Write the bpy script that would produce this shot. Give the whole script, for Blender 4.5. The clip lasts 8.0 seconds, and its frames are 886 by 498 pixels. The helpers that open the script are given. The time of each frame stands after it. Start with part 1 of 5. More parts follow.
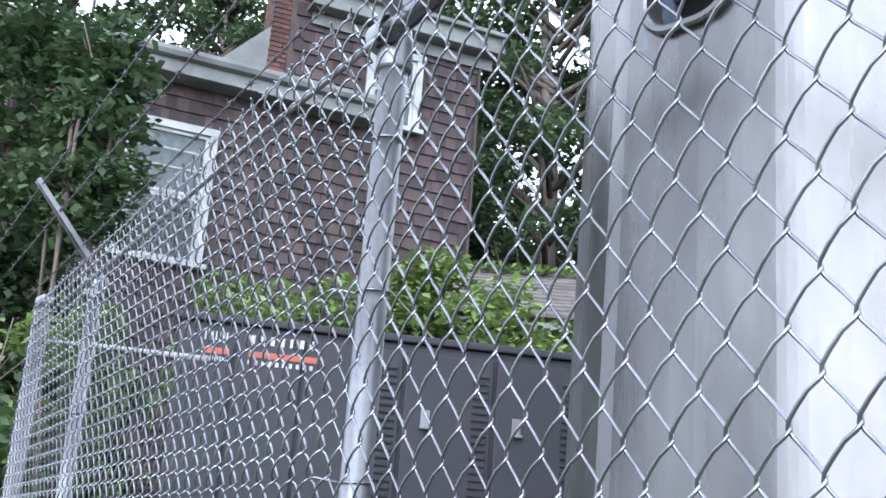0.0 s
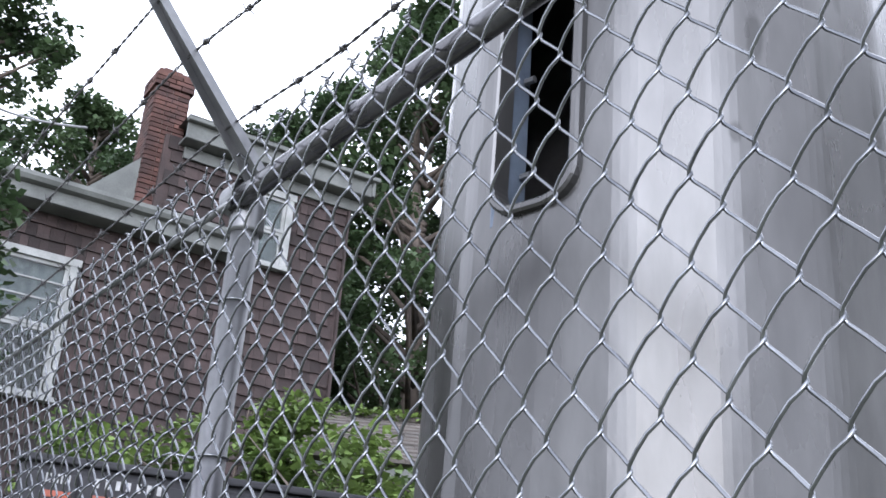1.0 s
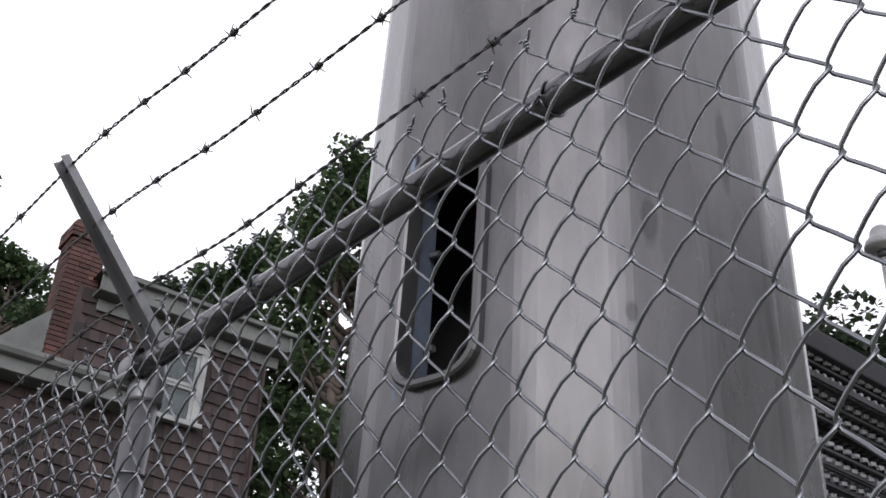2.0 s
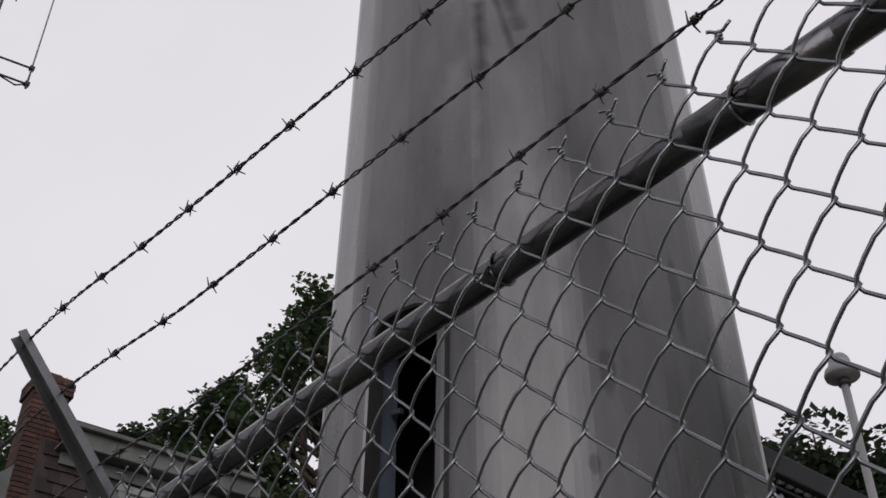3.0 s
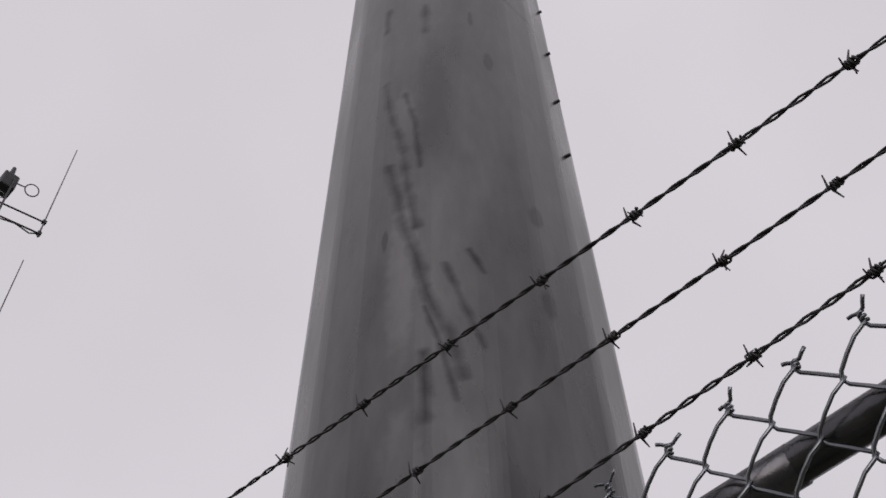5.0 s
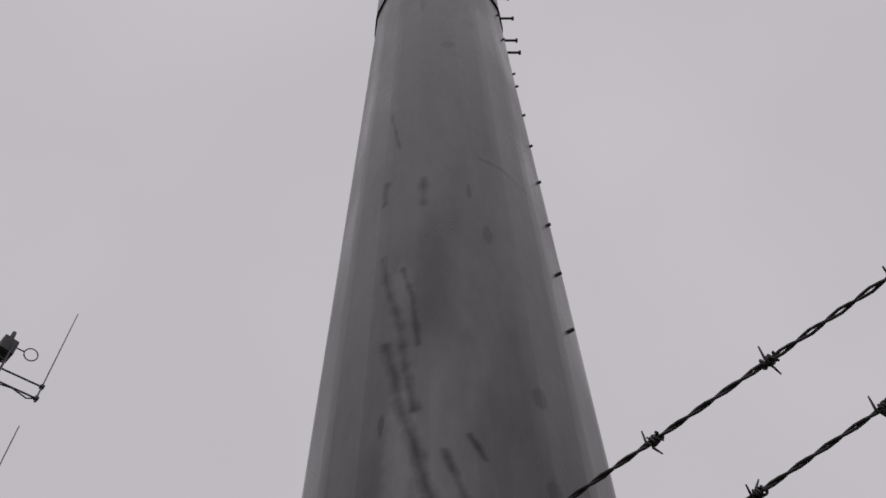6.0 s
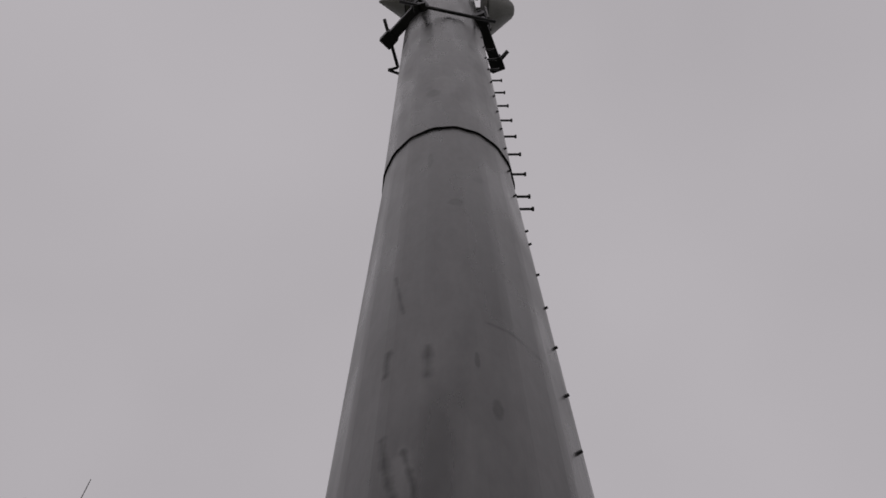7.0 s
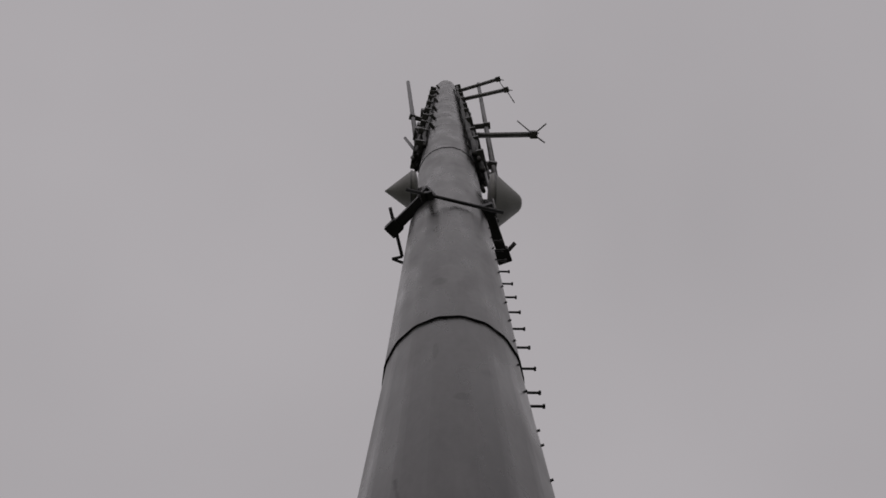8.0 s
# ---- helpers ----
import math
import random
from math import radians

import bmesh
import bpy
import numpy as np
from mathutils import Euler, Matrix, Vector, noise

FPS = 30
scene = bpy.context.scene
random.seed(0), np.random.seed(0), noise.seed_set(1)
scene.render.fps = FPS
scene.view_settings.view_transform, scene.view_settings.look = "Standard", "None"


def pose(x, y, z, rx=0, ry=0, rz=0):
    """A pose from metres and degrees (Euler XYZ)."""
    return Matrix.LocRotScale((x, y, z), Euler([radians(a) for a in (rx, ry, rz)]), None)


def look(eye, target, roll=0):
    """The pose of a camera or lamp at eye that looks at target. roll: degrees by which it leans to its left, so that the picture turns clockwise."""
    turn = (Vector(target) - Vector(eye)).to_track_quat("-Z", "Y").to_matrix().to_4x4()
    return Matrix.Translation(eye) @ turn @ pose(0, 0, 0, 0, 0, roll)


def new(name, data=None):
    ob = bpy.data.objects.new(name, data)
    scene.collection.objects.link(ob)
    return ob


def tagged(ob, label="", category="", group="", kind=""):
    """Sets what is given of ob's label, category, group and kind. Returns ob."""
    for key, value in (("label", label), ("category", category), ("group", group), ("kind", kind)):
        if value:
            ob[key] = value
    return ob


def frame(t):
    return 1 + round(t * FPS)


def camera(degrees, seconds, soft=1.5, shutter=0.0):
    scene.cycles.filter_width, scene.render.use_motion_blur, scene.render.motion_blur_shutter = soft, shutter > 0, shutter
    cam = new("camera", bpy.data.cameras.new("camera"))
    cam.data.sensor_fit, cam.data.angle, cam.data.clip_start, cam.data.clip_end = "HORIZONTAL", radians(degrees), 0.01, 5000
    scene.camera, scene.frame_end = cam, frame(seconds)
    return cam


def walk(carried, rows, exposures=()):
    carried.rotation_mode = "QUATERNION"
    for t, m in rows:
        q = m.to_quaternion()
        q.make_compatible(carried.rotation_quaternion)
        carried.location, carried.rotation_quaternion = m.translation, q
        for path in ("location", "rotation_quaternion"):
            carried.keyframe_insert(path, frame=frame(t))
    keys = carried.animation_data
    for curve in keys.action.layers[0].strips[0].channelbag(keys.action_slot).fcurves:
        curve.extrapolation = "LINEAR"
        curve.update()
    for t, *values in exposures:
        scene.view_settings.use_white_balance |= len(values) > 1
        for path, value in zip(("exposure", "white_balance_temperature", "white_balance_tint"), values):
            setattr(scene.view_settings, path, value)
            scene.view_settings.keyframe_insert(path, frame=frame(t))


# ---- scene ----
cam = camera(42.4, 8.0, soft=1.6)
PATH = [
    (0.0, (0.673, -0.682, 1.590), (-1.0267, 0.2149, 2.1439), 4.35),
    (0.5, (0.703, -0.677, 1.598), (-0.8952, 0.3119, 2.2820), 5.13),
    (1.0, (0.720, -0.673, 1.632), (-0.7965, 0.3595, 2.4287), 4.39),
    (1.5, (0.739, -0.664, 1.649), (-0.6874, 0.3881, 2.5746), 4.25),
    (2.8, (0.786, -0.682, 1.673), (-0.4411, 0.3488, 2.8699), 0.93),
    (3.0, (0.795, -0.685, 1.682), (-0.4104, 0.3269, 2.9166), -0.01),
    (3.5, (0.808, -0.699, 1.697), (-0.3081, 0.2772, 3.0394), 0.68),
    (4.0, (0.821, -0.712, 1.711), (-0.2095, 0.2372, 3.1379), -0.22),
    (4.2, (0.827, -0.717, 1.713), (-0.1679, 0.2171, 3.1745), -0.61),
    (5.3, (0.812, -0.681, 1.841), (0.0027, 0.1061, 3.4915), -1.98),
    (5.5, (0.808, -0.680, 1.861), (0.0380, 0.0791, 3.5431), -2.62),
    (6.0, (0.807, -0.666, 1.930), (0.1150, 0.0062, 3.6826), -1.94),
    (6.5, (0.800, -0.580, 2.066), (0.1814, -0.0189, 3.8837), -1.68),
    (7.0, (0.757, -0.554, 2.254), (0.2268, -0.0719, 4.1215), -1.03),
    (7.5, (0.705, -0.517, 2.423), (0.2794, -0.1184, 4.3366), -1.13),
    (8.0, (0.646, -0.488, 2.615), (0.3584, -0.2246, 4.5763), 0.29),
]
EXPOSURES = [(0.0, 2.50, 5550, 8), (0.5, 2.20, 5700, 8), (1.0, 2.01, 5850, 9), (1.5, 1.83, 6150, 10), (1.7, 1.55, 6250, 11), (2.8, 0.02, 6550, 12), (3.5, -0.01, 6600, 12), (4.2, -0.1, 6600, 13), (5.3, -0.33, 6600, 14), (6.0, -0.55, 6600, 13), (7.0, -0.8, 6680, 13), (8.0, -0.95, 6720, 12)]
walk(cam, [(t, look(eye, target, roll)) for t, eye, target, roll in PATH], EXPOSURES)

# ---- light: a bright overcast sky ----
world = bpy.data.worlds.new("overcast_sky")
scene.world = world
world.use_nodes = True
wn, wl = world.node_tree.nodes, world.node_tree.links
sky = wn.new("ShaderNodeTexSky")
sky.sky_type, sky.sun_disc = "NISHITA", False
sky.sun_elevation, sky.sun_rotation = radians(16), radians(136)
sky_dim = wn.new("ShaderNodeMixRGB")
sky_dim.blend_type, sky_dim.inputs[0].default_value = "MULTIPLY", 1.0
sky_dim.inputs[2].default_value = (0.08, 0.08, 0.08, 1)
cloud = wn.new("ShaderNodeMixRGB")
cloud.inputs[0].default_value = 0.93
cloud.inputs[2].default_value = (0.80, 0.785, 0.83, 1)
wl.new(sky.outputs[0], sky_dim.inputs[1])
wl.new(sky_dim.outputs[0], cloud.inputs[1])
# thin cloud, brighter all round the veiled sun
SUN_WAY = Vector((0.66, -0.69, 0.27)).normalized()
way = wn.new("ShaderNodeTexCoord")
dot = wn.new("ShaderNodeVectorMath")
dot.operation = "DOT_PRODUCT"
dot.inputs[1].default_value = SUN_WAY
wl.new(way.outputs["Generated"], dot.inputs[0])
veil = wn.new("ShaderNodeMapRange")
veil.interpolation_type = "SMOOTHERSTEP"
veil.inputs[1].default_value, veil.inputs[2].default_value = 0.70, 1.0
veil.inputs[3].default_value, veil.inputs[4].default_value = 1.0, 2.5
wl.new(dot.outputs["Value"], veil.inputs[0])
glow = wn.new("ShaderNodeMixRGB")
glow.blend_type, glow.inputs[0].default_value = "MULTIPLY", 1.0
drift = wn.new("ShaderNodeTexNoise")
drift.inputs["Scale"].default_value, drift.inputs["Detail"].default_value = 2.2, 3
wl.new(way.outputs["Generated"], drift.inputs["Vector"])
thick = wn.new("ShaderNodeMapRange")
thick.inputs[1].default_value, thick.inputs[2].default_value = 0.3, 0.7
thick.inputs[3].default_value, thick.inputs[4].default_value = 0.94, 1.06
wl.new(drift.outputs[0], thick.inputs[0])
mottle = wn.new("ShaderNodeMixRGB")
mottle.blend_type, mottle.inputs[0].default_value = "MULTIPLY", 1.0
wl.new(cloud.outputs[0], mottle.inputs[1])
wl.new(thick.outputs[0], mottle.inputs[2])
wl.new(mottle.outputs[0], glow.inputs[1])
wl.new(veil.outputs[0], glow.inputs[2])
wl.new(glow.outputs[0], wn["Background"].inputs[0])
wn["Background"].inputs[1].default_value = 1.0
sun_data = bpy.data.lights.new("sun", "SUN")
sun_data.energy, sun_data.angle, sun_data.color = 0.25, radians(35), (1, 0.97, 0.93)
sun = new("sun", sun_data)
sun.matrix_world = look(SUN_WAY * 20, (0, 0, 0))


# ---- materials ----
def material(name, color, color2=None, rough=0.6, metal=0.0, scale=6.0, stretch=(1, 1, 1), bump=0.2, fine=60.0, per_object=0.0, island=0.0, contrast=(0.35, 0.65), spec=0.4):
    """Two colours mixed by coarse stains, fine grain in colour and relief, and a shade of its own for each piece."""
    m = bpy.data.materials.new(name)
    m.use_nodes = True
    n, l = m.node_tree.nodes, m.node_tree.links
    b = n["Principled BSDF"]
    b.inputs["Roughness"].default_value, b.inputs["Metallic"].default_value = rough, metal
    b.inputs["Specular IOR Level"].default_value = spec
    tc, mp = n.new("ShaderNodeTexCoord"), n.new("ShaderNodeMapping")
    mp.inputs["Scale"].default_value = stretch
    l.new(tc.outputs["Object"], mp.inputs["Vector"])
    big, small = n.new("ShaderNodeTexNoise"), n.new("ShaderNodeTexNoise")
    big.inputs["Scale"].default_value, big.inputs["Detail"].default_value = scale, 6
    small.inputs["Scale"].default_value, small.inputs["Detail"].default_value = fine, 4
    l.new(mp.outputs[0], big.inputs["Vector"])
    l.new(mp.outputs[0], small.inputs["Vector"])
    ramp = n.new("ShaderNodeValToRGB")
    ramp.color_ramp.elements[0].position, ramp.color_ramp.elements[1].position = contrast
    c2 = color2 or tuple(c * 0.65 for c in color)
    ramp.color_ramp.elements[0].color, ramp.color_ramp.elements[1].color = (*c2, 1), (*color, 1)
    l.new(big.outputs[0], ramp.inputs[0])
    grain = n.new("ShaderNodeMapRange")
    grain.inputs[3].default_value, grain.inputs[4].default_value = 0.8, 1.2
    l.new(small.outputs[0], grain.inputs[0])
    mul = n.new("ShaderNodeMixRGB")
    mul.blend_type, mul.inputs[0].default_value = "MULTIPLY", 1.0
    l.new(ramp.outputs[0], mul.inputs[1])
    l.new(grain.outputs[0], mul.inputs[2])
    out = mul.outputs[0]
    if per_object or island:
        src = n.new("ShaderNodeObjectInfo").outputs["Random"] if per_object else n.new("ShaderNodeNewGeometry").outputs["Random Per Island"]
        var = n.new("ShaderNodeMapRange")
        amount = per_object or island
        var.inputs[3].default_value, var.inputs[4].default_value = 1 - amount, 1 + amount
        l.new(src, var.inputs[0])
        mul2 = n.new("ShaderNodeMixRGB")
        mul2.blend_type, mul2.inputs[0].default_value = "MULTIPLY", 1.0
        l.new(out, mul2.inputs[1])
        l.new(var.outputs[0], mul2.inputs[2])
        out = mul2.outputs[0]
    l.new(out, b.inputs["Base Color"])
    gloss = n.new("ShaderNodeMapRange")
    gloss.inputs[1].default_value, gloss.inputs[2].default_value = 0.3, 0.7
    gloss.inputs[3].default_value, gloss.inputs[4].default_value = max(rough - 0.09, 0.05), min(rough + 0.12, 1.0)
    l.new(big.outputs[0], gloss.inputs[0])
    l.new(gloss.outputs[0], b.inputs["Roughness"])
    if bump:
        bp = n.new("ShaderNodeBump")
        bp.inputs["Strength"].default_value, bp.inputs["Distance"].default_value = bump, 0.01
        l.new(small.outputs[0], bp.inputs["Height"])
        l.new(bp.outputs[0], b.inputs["Normal"])
    return m


def leaf_material(name, color, color2):
    m = material(name, color, color2, rough=0.55, scale=0.8, bump=0, fine=3, island=0.45, spec=0.3)
    n, l = m.node_tree.nodes, m.node_tree.links
    b = n["Principled BSDF"]
    tr, mix = n.new("ShaderNodeBsdfTranslucent"), n.new("ShaderNodeMixShader")
    mix.inputs[0].default_value = 0.3
    l.new(b.inputs["Base Color"].links[0].from_socket, tr.inputs[0])
    l.new(b.outputs[0], mix.inputs[1])
    l.new(tr.outputs[0], mix.inputs[2])
    l.new(mix.outputs[0], n["Material Output"].inputs[0])
    return m


M_POLE = material("galvanized_pole_steel", (0.117, 0.115, 0.116), (0.066, 0.065, 0.0655), rough=0.29, metal=0.66, scale=4.5, stretch=(1.0, 1.0, 0.28), bump=0.09, fine=34, contrast=(0.37, 0.63))


def stain(m, marks, dark=0.66):
    """Darken the steel in ragged marks, each an ellipsoid round a point of the object: (x, y, z, across, up)."""
    n, l = m.node_tree.nodes, m.node_tree.links
    b = n["Principled BSDF"]
    base = b.inputs["Base Color"].links[0].from_socket
    tc, nz = n.new("ShaderNodeTexCoord"), n.new("ShaderNodeTexNoise")
    nz.inputs["Scale"].default_value, nz.inputs["Detail"].default_value = 24, 7
    l.new(tc.outputs["Object"], nz.inputs["Vector"])
    total = None
    for x, y, z, across, up in marks:
        sub, mul, ln = n.new("ShaderNodeVectorMath"), n.new("ShaderNodeVectorMath"), n.new("ShaderNodeVectorMath")
        sub.operation, mul.operation, ln.operation = "SUBTRACT", "MULTIPLY", "LENGTH"
        sub.inputs[1].default_value, mul.inputs[1].default_value = (x, y, z), (1 / across, 1 / across, 1 / up)
        l.new(tc.outputs["Object"], sub.inputs[0])
        l.new(sub.outputs[0], mul.inputs[0])
        l.new(mul.outputs[0], ln.inputs[0])
        ad = n.new("ShaderNodeMath")
        ad.operation = "ADD"
        l.new(ln.outputs["Value"], ad.inputs[0])
        l.new(nz.outputs[0], ad.inputs[1])
        mr = n.new("ShaderNodeMapRange")
        mr.inputs[1].default_value, mr.inputs[2].default_value, mr.inputs[3].default_value, mr.inputs[4].default_value = 1.2, 1.6, 1.0, 0.0
        l.new(ad.outputs[0], mr.inputs[0])
        if total is None:
            total = mr.outputs[0]
        else:
            mx = n.new("ShaderNodeMath")
            mx.operation = "MAXIMUM"
            l.new(total, mx.inputs[0])
            l.new(mr.outputs[0], mx.inputs[1])
            total = mx.outputs[0]
    mix = n.new("ShaderNodeMixRGB")
    mix.blend_type, mix.inputs[2].default_value = "MULTIPLY", (dark, dark, dark, 1)
    l.new(total, mix.inputs[0])
    l.new(base, mix.inputs[1])
    l.new(mix.outputs[0], b.inputs["Base Color"])


def pole_mark(angle, z, across, up):
    r = 0.4151 - 0.0149 * (z - 4.0) if z < 8.2 else 0.355
    a = radians(angle + 1.5)
    return (r * math.cos(a), r * math.sin(a), z, across * 0.8, up)


def streaks(m, lines, dark):
    """Darken thin ragged runs of dirt down the pole, each along a chain of (angle, height) with its half width."""
    n, l = m.node_tree.nodes, m.node_tree.links
    b = n["Principled BSDF"]
    base = b.inputs["Base Color"].links[0].from_socket
    tc, nz = n.new("ShaderNodeTexCoord"), n.new("ShaderNodeTexNoise")
    nz.inputs["Scale"].default_value, nz.inputs["Detail"].default_value = 17, 8
    l.new(tc.outputs["Object"], nz.inputs["Vector"])

    def math_node(op, a, c):
        q = n.new("ShaderNodeMath")
        q.operation = op
        for k, e in ((0, a), (1, c)):
            if isinstance(e, (int, float)):
                q.inputs[k].default_value = e
            else:
                l.new(e, q.inputs[k])
        return q

    def vec_node(op, a, c):
        q = n.new("ShaderNodeVectorMath")
        q.operation = op
        for k, e in ((0, a), (1, c)):
            if isinstance(e, Vector):
                q.inputs[k].default_value = e
            elif e is not None:
                l.new(e, q.inputs[k])
        return q

    total = None
    for half, chain in lines:
        places = [Vector(pole_mark(a, z, 1, 1)[:3]) for a, z in chain]
        for p, q in zip(places, places[1:]):
            d = q - p
            rel = vec_node("SUBTRACT", tc.outputs["Object"], p)
            along = math_node("MULTIPLY", vec_node("DOT_PRODUCT", rel.outputs[0], d).outputs["Value"], 1 / d.length_squared)
            along.use_clamp = True
            foot = n.new("ShaderNodeVectorMath")
            foot.operation, foot.inputs[0].default_value = "SCALE", d
            l.new(along.outputs[0], foot.inputs["Scale"])
            off = vec_node("LENGTH", vec_node("SUBTRACT", rel.outputs[0], foot.outputs[0]).outputs[0], None)
            near = math_node("MULTIPLY", off.outputs["Value"], 1 / half)
            total = near.outputs[0] if total is None else math_node("MINIMUM", total, near.outputs[0]).outputs[0]
    ragged = math_node("ADD", total, math_node("MULTIPLY", nz.outputs[0], 3.0).outputs[0])
    mr = n.new("ShaderNodeMapRange")
    mr.inputs[1].default_value, mr.inputs[2].default_value, mr.inputs[3].default_value, mr.inputs[4].default_value = 1.3, 3.0, 1.0, 0.0
    l.new(ragged.outputs[0], mr.inputs[0])
    mix = n.new("ShaderNodeMixRGB")
    mix.blend_type, mix.inputs[2].default_value = "MULTIPLY", (dark, dark, dark, 1)
    l.new(mr.outputs[0], mix.inputs[0])
    l.new(base, mix.inputs[1])
    l.new(mix.outputs[0], b.inputs["Base Color"])


streaks(M_POLE, [
    (0.014, [(-76, 4.97), (-72.5, 4.78), (-67, 4.59), (-63.5, 4.34), (-60, 4.14)]),
    (0.009, [(-66, 4.87), (-61.4, 4.69), (-58.3, 4.42)]),
    (0.016, [(-71.5, 4.47), (-67, 4.29), (-64, 4.13), (-59.5, 4.01), (-57, 3.90), (-53.5, 3.80), (-49, 3.72), (-45, 3.57)]),
    (0.008, [(-56.5, 3.81), (-52.8, 3.71), (-47.1, 3.50)]),
    (0.010, [(-49.5, 3.97), (-46, 3.86), (-38.5, 3.66)]),
    (0.014, [(-57, 3.65), (-56, 3.45)]),
    (0.008, [(-41.5, 4.02), (-37, 3.93)]),
    (0.013, [(-77, 5.53), (-77.6, 5.36)]),
    (0.016, [(-56.5, 5.47), (-56.8, 5.27)]),
    (0.008, [(-77.5, 6.18), (-74, 5.98), (-70.4, 5.80)]),
    (0.011, [(-27, 5.65), (-16, 5.62), (-2, 5.57), (9, 5.52)])], 0.32)
stain(M_POLE, [pole_mark(*k) for k in (
    (-27.6, 5.06, 0.022, 0.07), (-14.7, 4.23, 0.034, 0.05), (-15, 3.87, 0.03, 0.06), (-71.6, 4.12, 0.012, 0.05), (-34.7, 5.35, 0.012, 0.06),
    (-8, 2.9, 0.02, 0.10), (-40, 6.9, 0.05, 0.05), (-22, 7.3, 0.04, 0.05), (-58, 7.6, 0.02, 0.14),
    (-30, 2.70, 0.02, 0.05), (-35, 2.52, 0.014, 0.02), (-56, 9.0, 0.06, 0.10), (-30, 10.9, 0.12, 0.12), (-4, 10.75, 0.08, 0.12), (-69, 10.75, 0.06, 0.14))], 0.6)
# paler scuffs left by handling the section
stain(M_POLE, [pole_mark(*k) for k in ((-63, 3.30, 0.060, 0.22), (-65, 3.95, 0.050, 0.34), (-60, 2.95, 0.050, 0.16), (-40, 3.05, 0.10, 0.12), (-66, 4.7, 0.045, 0.2), (-45, 9.2, 0.12, 0.3), (-20, 8.7, 0.10, 0.2), (-50, 12.6, 0.12, 0.5))], 1.3)
# grey that stands in for the shade inside openings
M_HOLE_SHADE = material("painted_hole_shade", (0.12, 0.12, 0.13), rough=0.8, bump=0.1)
M_PLATE = material("bluish_primer_plate", (0.13, 0.16, 0.21), (0.09, 0.11, 0.15), rough=0.5, metal=0.3, bump=0.05)
M_WIRE = material("galvanized_wire", (0.225, 0.233, 0.247), (0.105, 0.11, 0.122), rough=0.15, metal=0.93, scale=9, bump=0.03, fine=90, per_object=0.12)
M_BARB = material("weathered_barbed_wire", (0.07, 0.07, 0.073), (0.04, 0.037, 0.037), rough=0.5, metal=0.6, scale=14, bump=0.1, fine=120)
M_PIPE = material("galvanized_pipe", (0.19, 0.193, 0.20), (0.11, 0.11, 0.118), rough=0.36, metal=0.7, scale=5, stretch=(1, 1, 1), bump=0.05, fine=70)
M_PIPE_OLD = material("dull_galvanized_rail", (0.115, 0.113, 0.12), (0.06, 0.058, 0.062), rough=0.24, metal=0.85, scale=11, bump=0.08, fine=90)
M_DARKSTEEL = material("dark_mount_steel", (0.055, 0.055, 0.06), (0.03, 0.03, 0.033), rough=0.55, metal=0.4, bump=0.1)
M_MIDSTEEL = material("mast_steel_grey", (0.17, 0.17, 0.175), (0.10, 0.10, 0.105), rough=0.5, metal=0.5, bump=0.1)
M_RADOME = material("grey_radome_fibreglass", (0.27, 0.27, 0.27), (0.20, 0.20, 0.197), rough=0.6, scale=3, bump=0.03)
M_SHINGLE = material("weathered_brown_wood_shingle", (0.045, 0.032, 0.031), (0.022, 0.0155, 0.015), rough=0.85, scale=3, stretch=(1, 1, 1), bump=0.5, fine=35, per_object=0.42)
M_SHINGLE_ALL = material("weathered_brown_wood_shingles", (0.045, 0.032, 0.031), (0.022, 0.0155, 0.015), rough=0.85, scale=3, bump=0.5, fine=35, island=0.42)
M_TRIM = material("chalky_white_paint", (0.29, 0.295, 0.29), (0.19, 0.195, 0.19), rough=0.7, scale=4, bump=0.15, fine=45)
M_FASCIA = material("greyed_green_fascia_paint", (0.14, 0.146, 0.14), (0.088, 0.092, 0.088), rough=0.75, scale=3, bump=0.15, fine=40)
M_ROOF = material("grey_asphalt_roofing", (0.092, 0.080, 0.072), (0.052, 0.046, 0.042), rough=0.95, scale=5, bump=0.5, fine=80, island=0.2)
M_BRICK = material("old_red_brick", (0.078, 0.038, 0.031), (0.042, 0.022, 0.02), rough=0.9, scale=4, bump=0.4, fine=60, island=0.35)
M_MORTAR = material("sooty_mortar", (0.15, 0.13, 0.12), (0.09, 0.078, 0.072), rough=0.95, bump=0.3)
M_GEN = material("charcoal_powder_coat", (0.016, 0.016, 0.020), (0.012, 0.012, 0.015), rough=0.7, scale=2, bump=0.05, fine=90)
M_GEN_DARK = material("black_louver_recess", (0.02, 0.02, 0.022), rough=0.7)
M_WHITE = material("white_vinyl_marking", (0.33, 0.33, 0.335), (0.22, 0.22, 0.225), rough=0.5, bump=0)
M_ORANGE = material("orange_vinyl_marking", (0.24, 0.05, 0.024), (0.17, 0.038, 0.02), rough=0.5, bump=0)
M_BARK = material("grey_brown_bark", (0.10, 0.08, 0.065), (0.05, 0.04, 0.035), rough=0.95, scale=8, stretch=(1, 1, 0.3), bump=0.8, fine=40)
M_LEAF = leaf_material("deep_green_leaves", (0.066, 0.100, 0.045), (0.036, 0.060, 0.027))
M_LEAF_FRESH = leaf_material("fresh_green_vine_leaves", (0.15, 0.21, 0.055), (0.06, 0.10, 0.028))
M_LEAF_FAR = leaf_material("greyed_green_leaves", (0.055, 0.075, 0.045), (0.035, 0.05, 0.03))
M_GROUND = material("gravel_and_weeds", (0.20, 0.19, 0.17), (0.09, 0.11, 0.06), rough=1.0, scale=1.2, bump=0.6, fine=25)
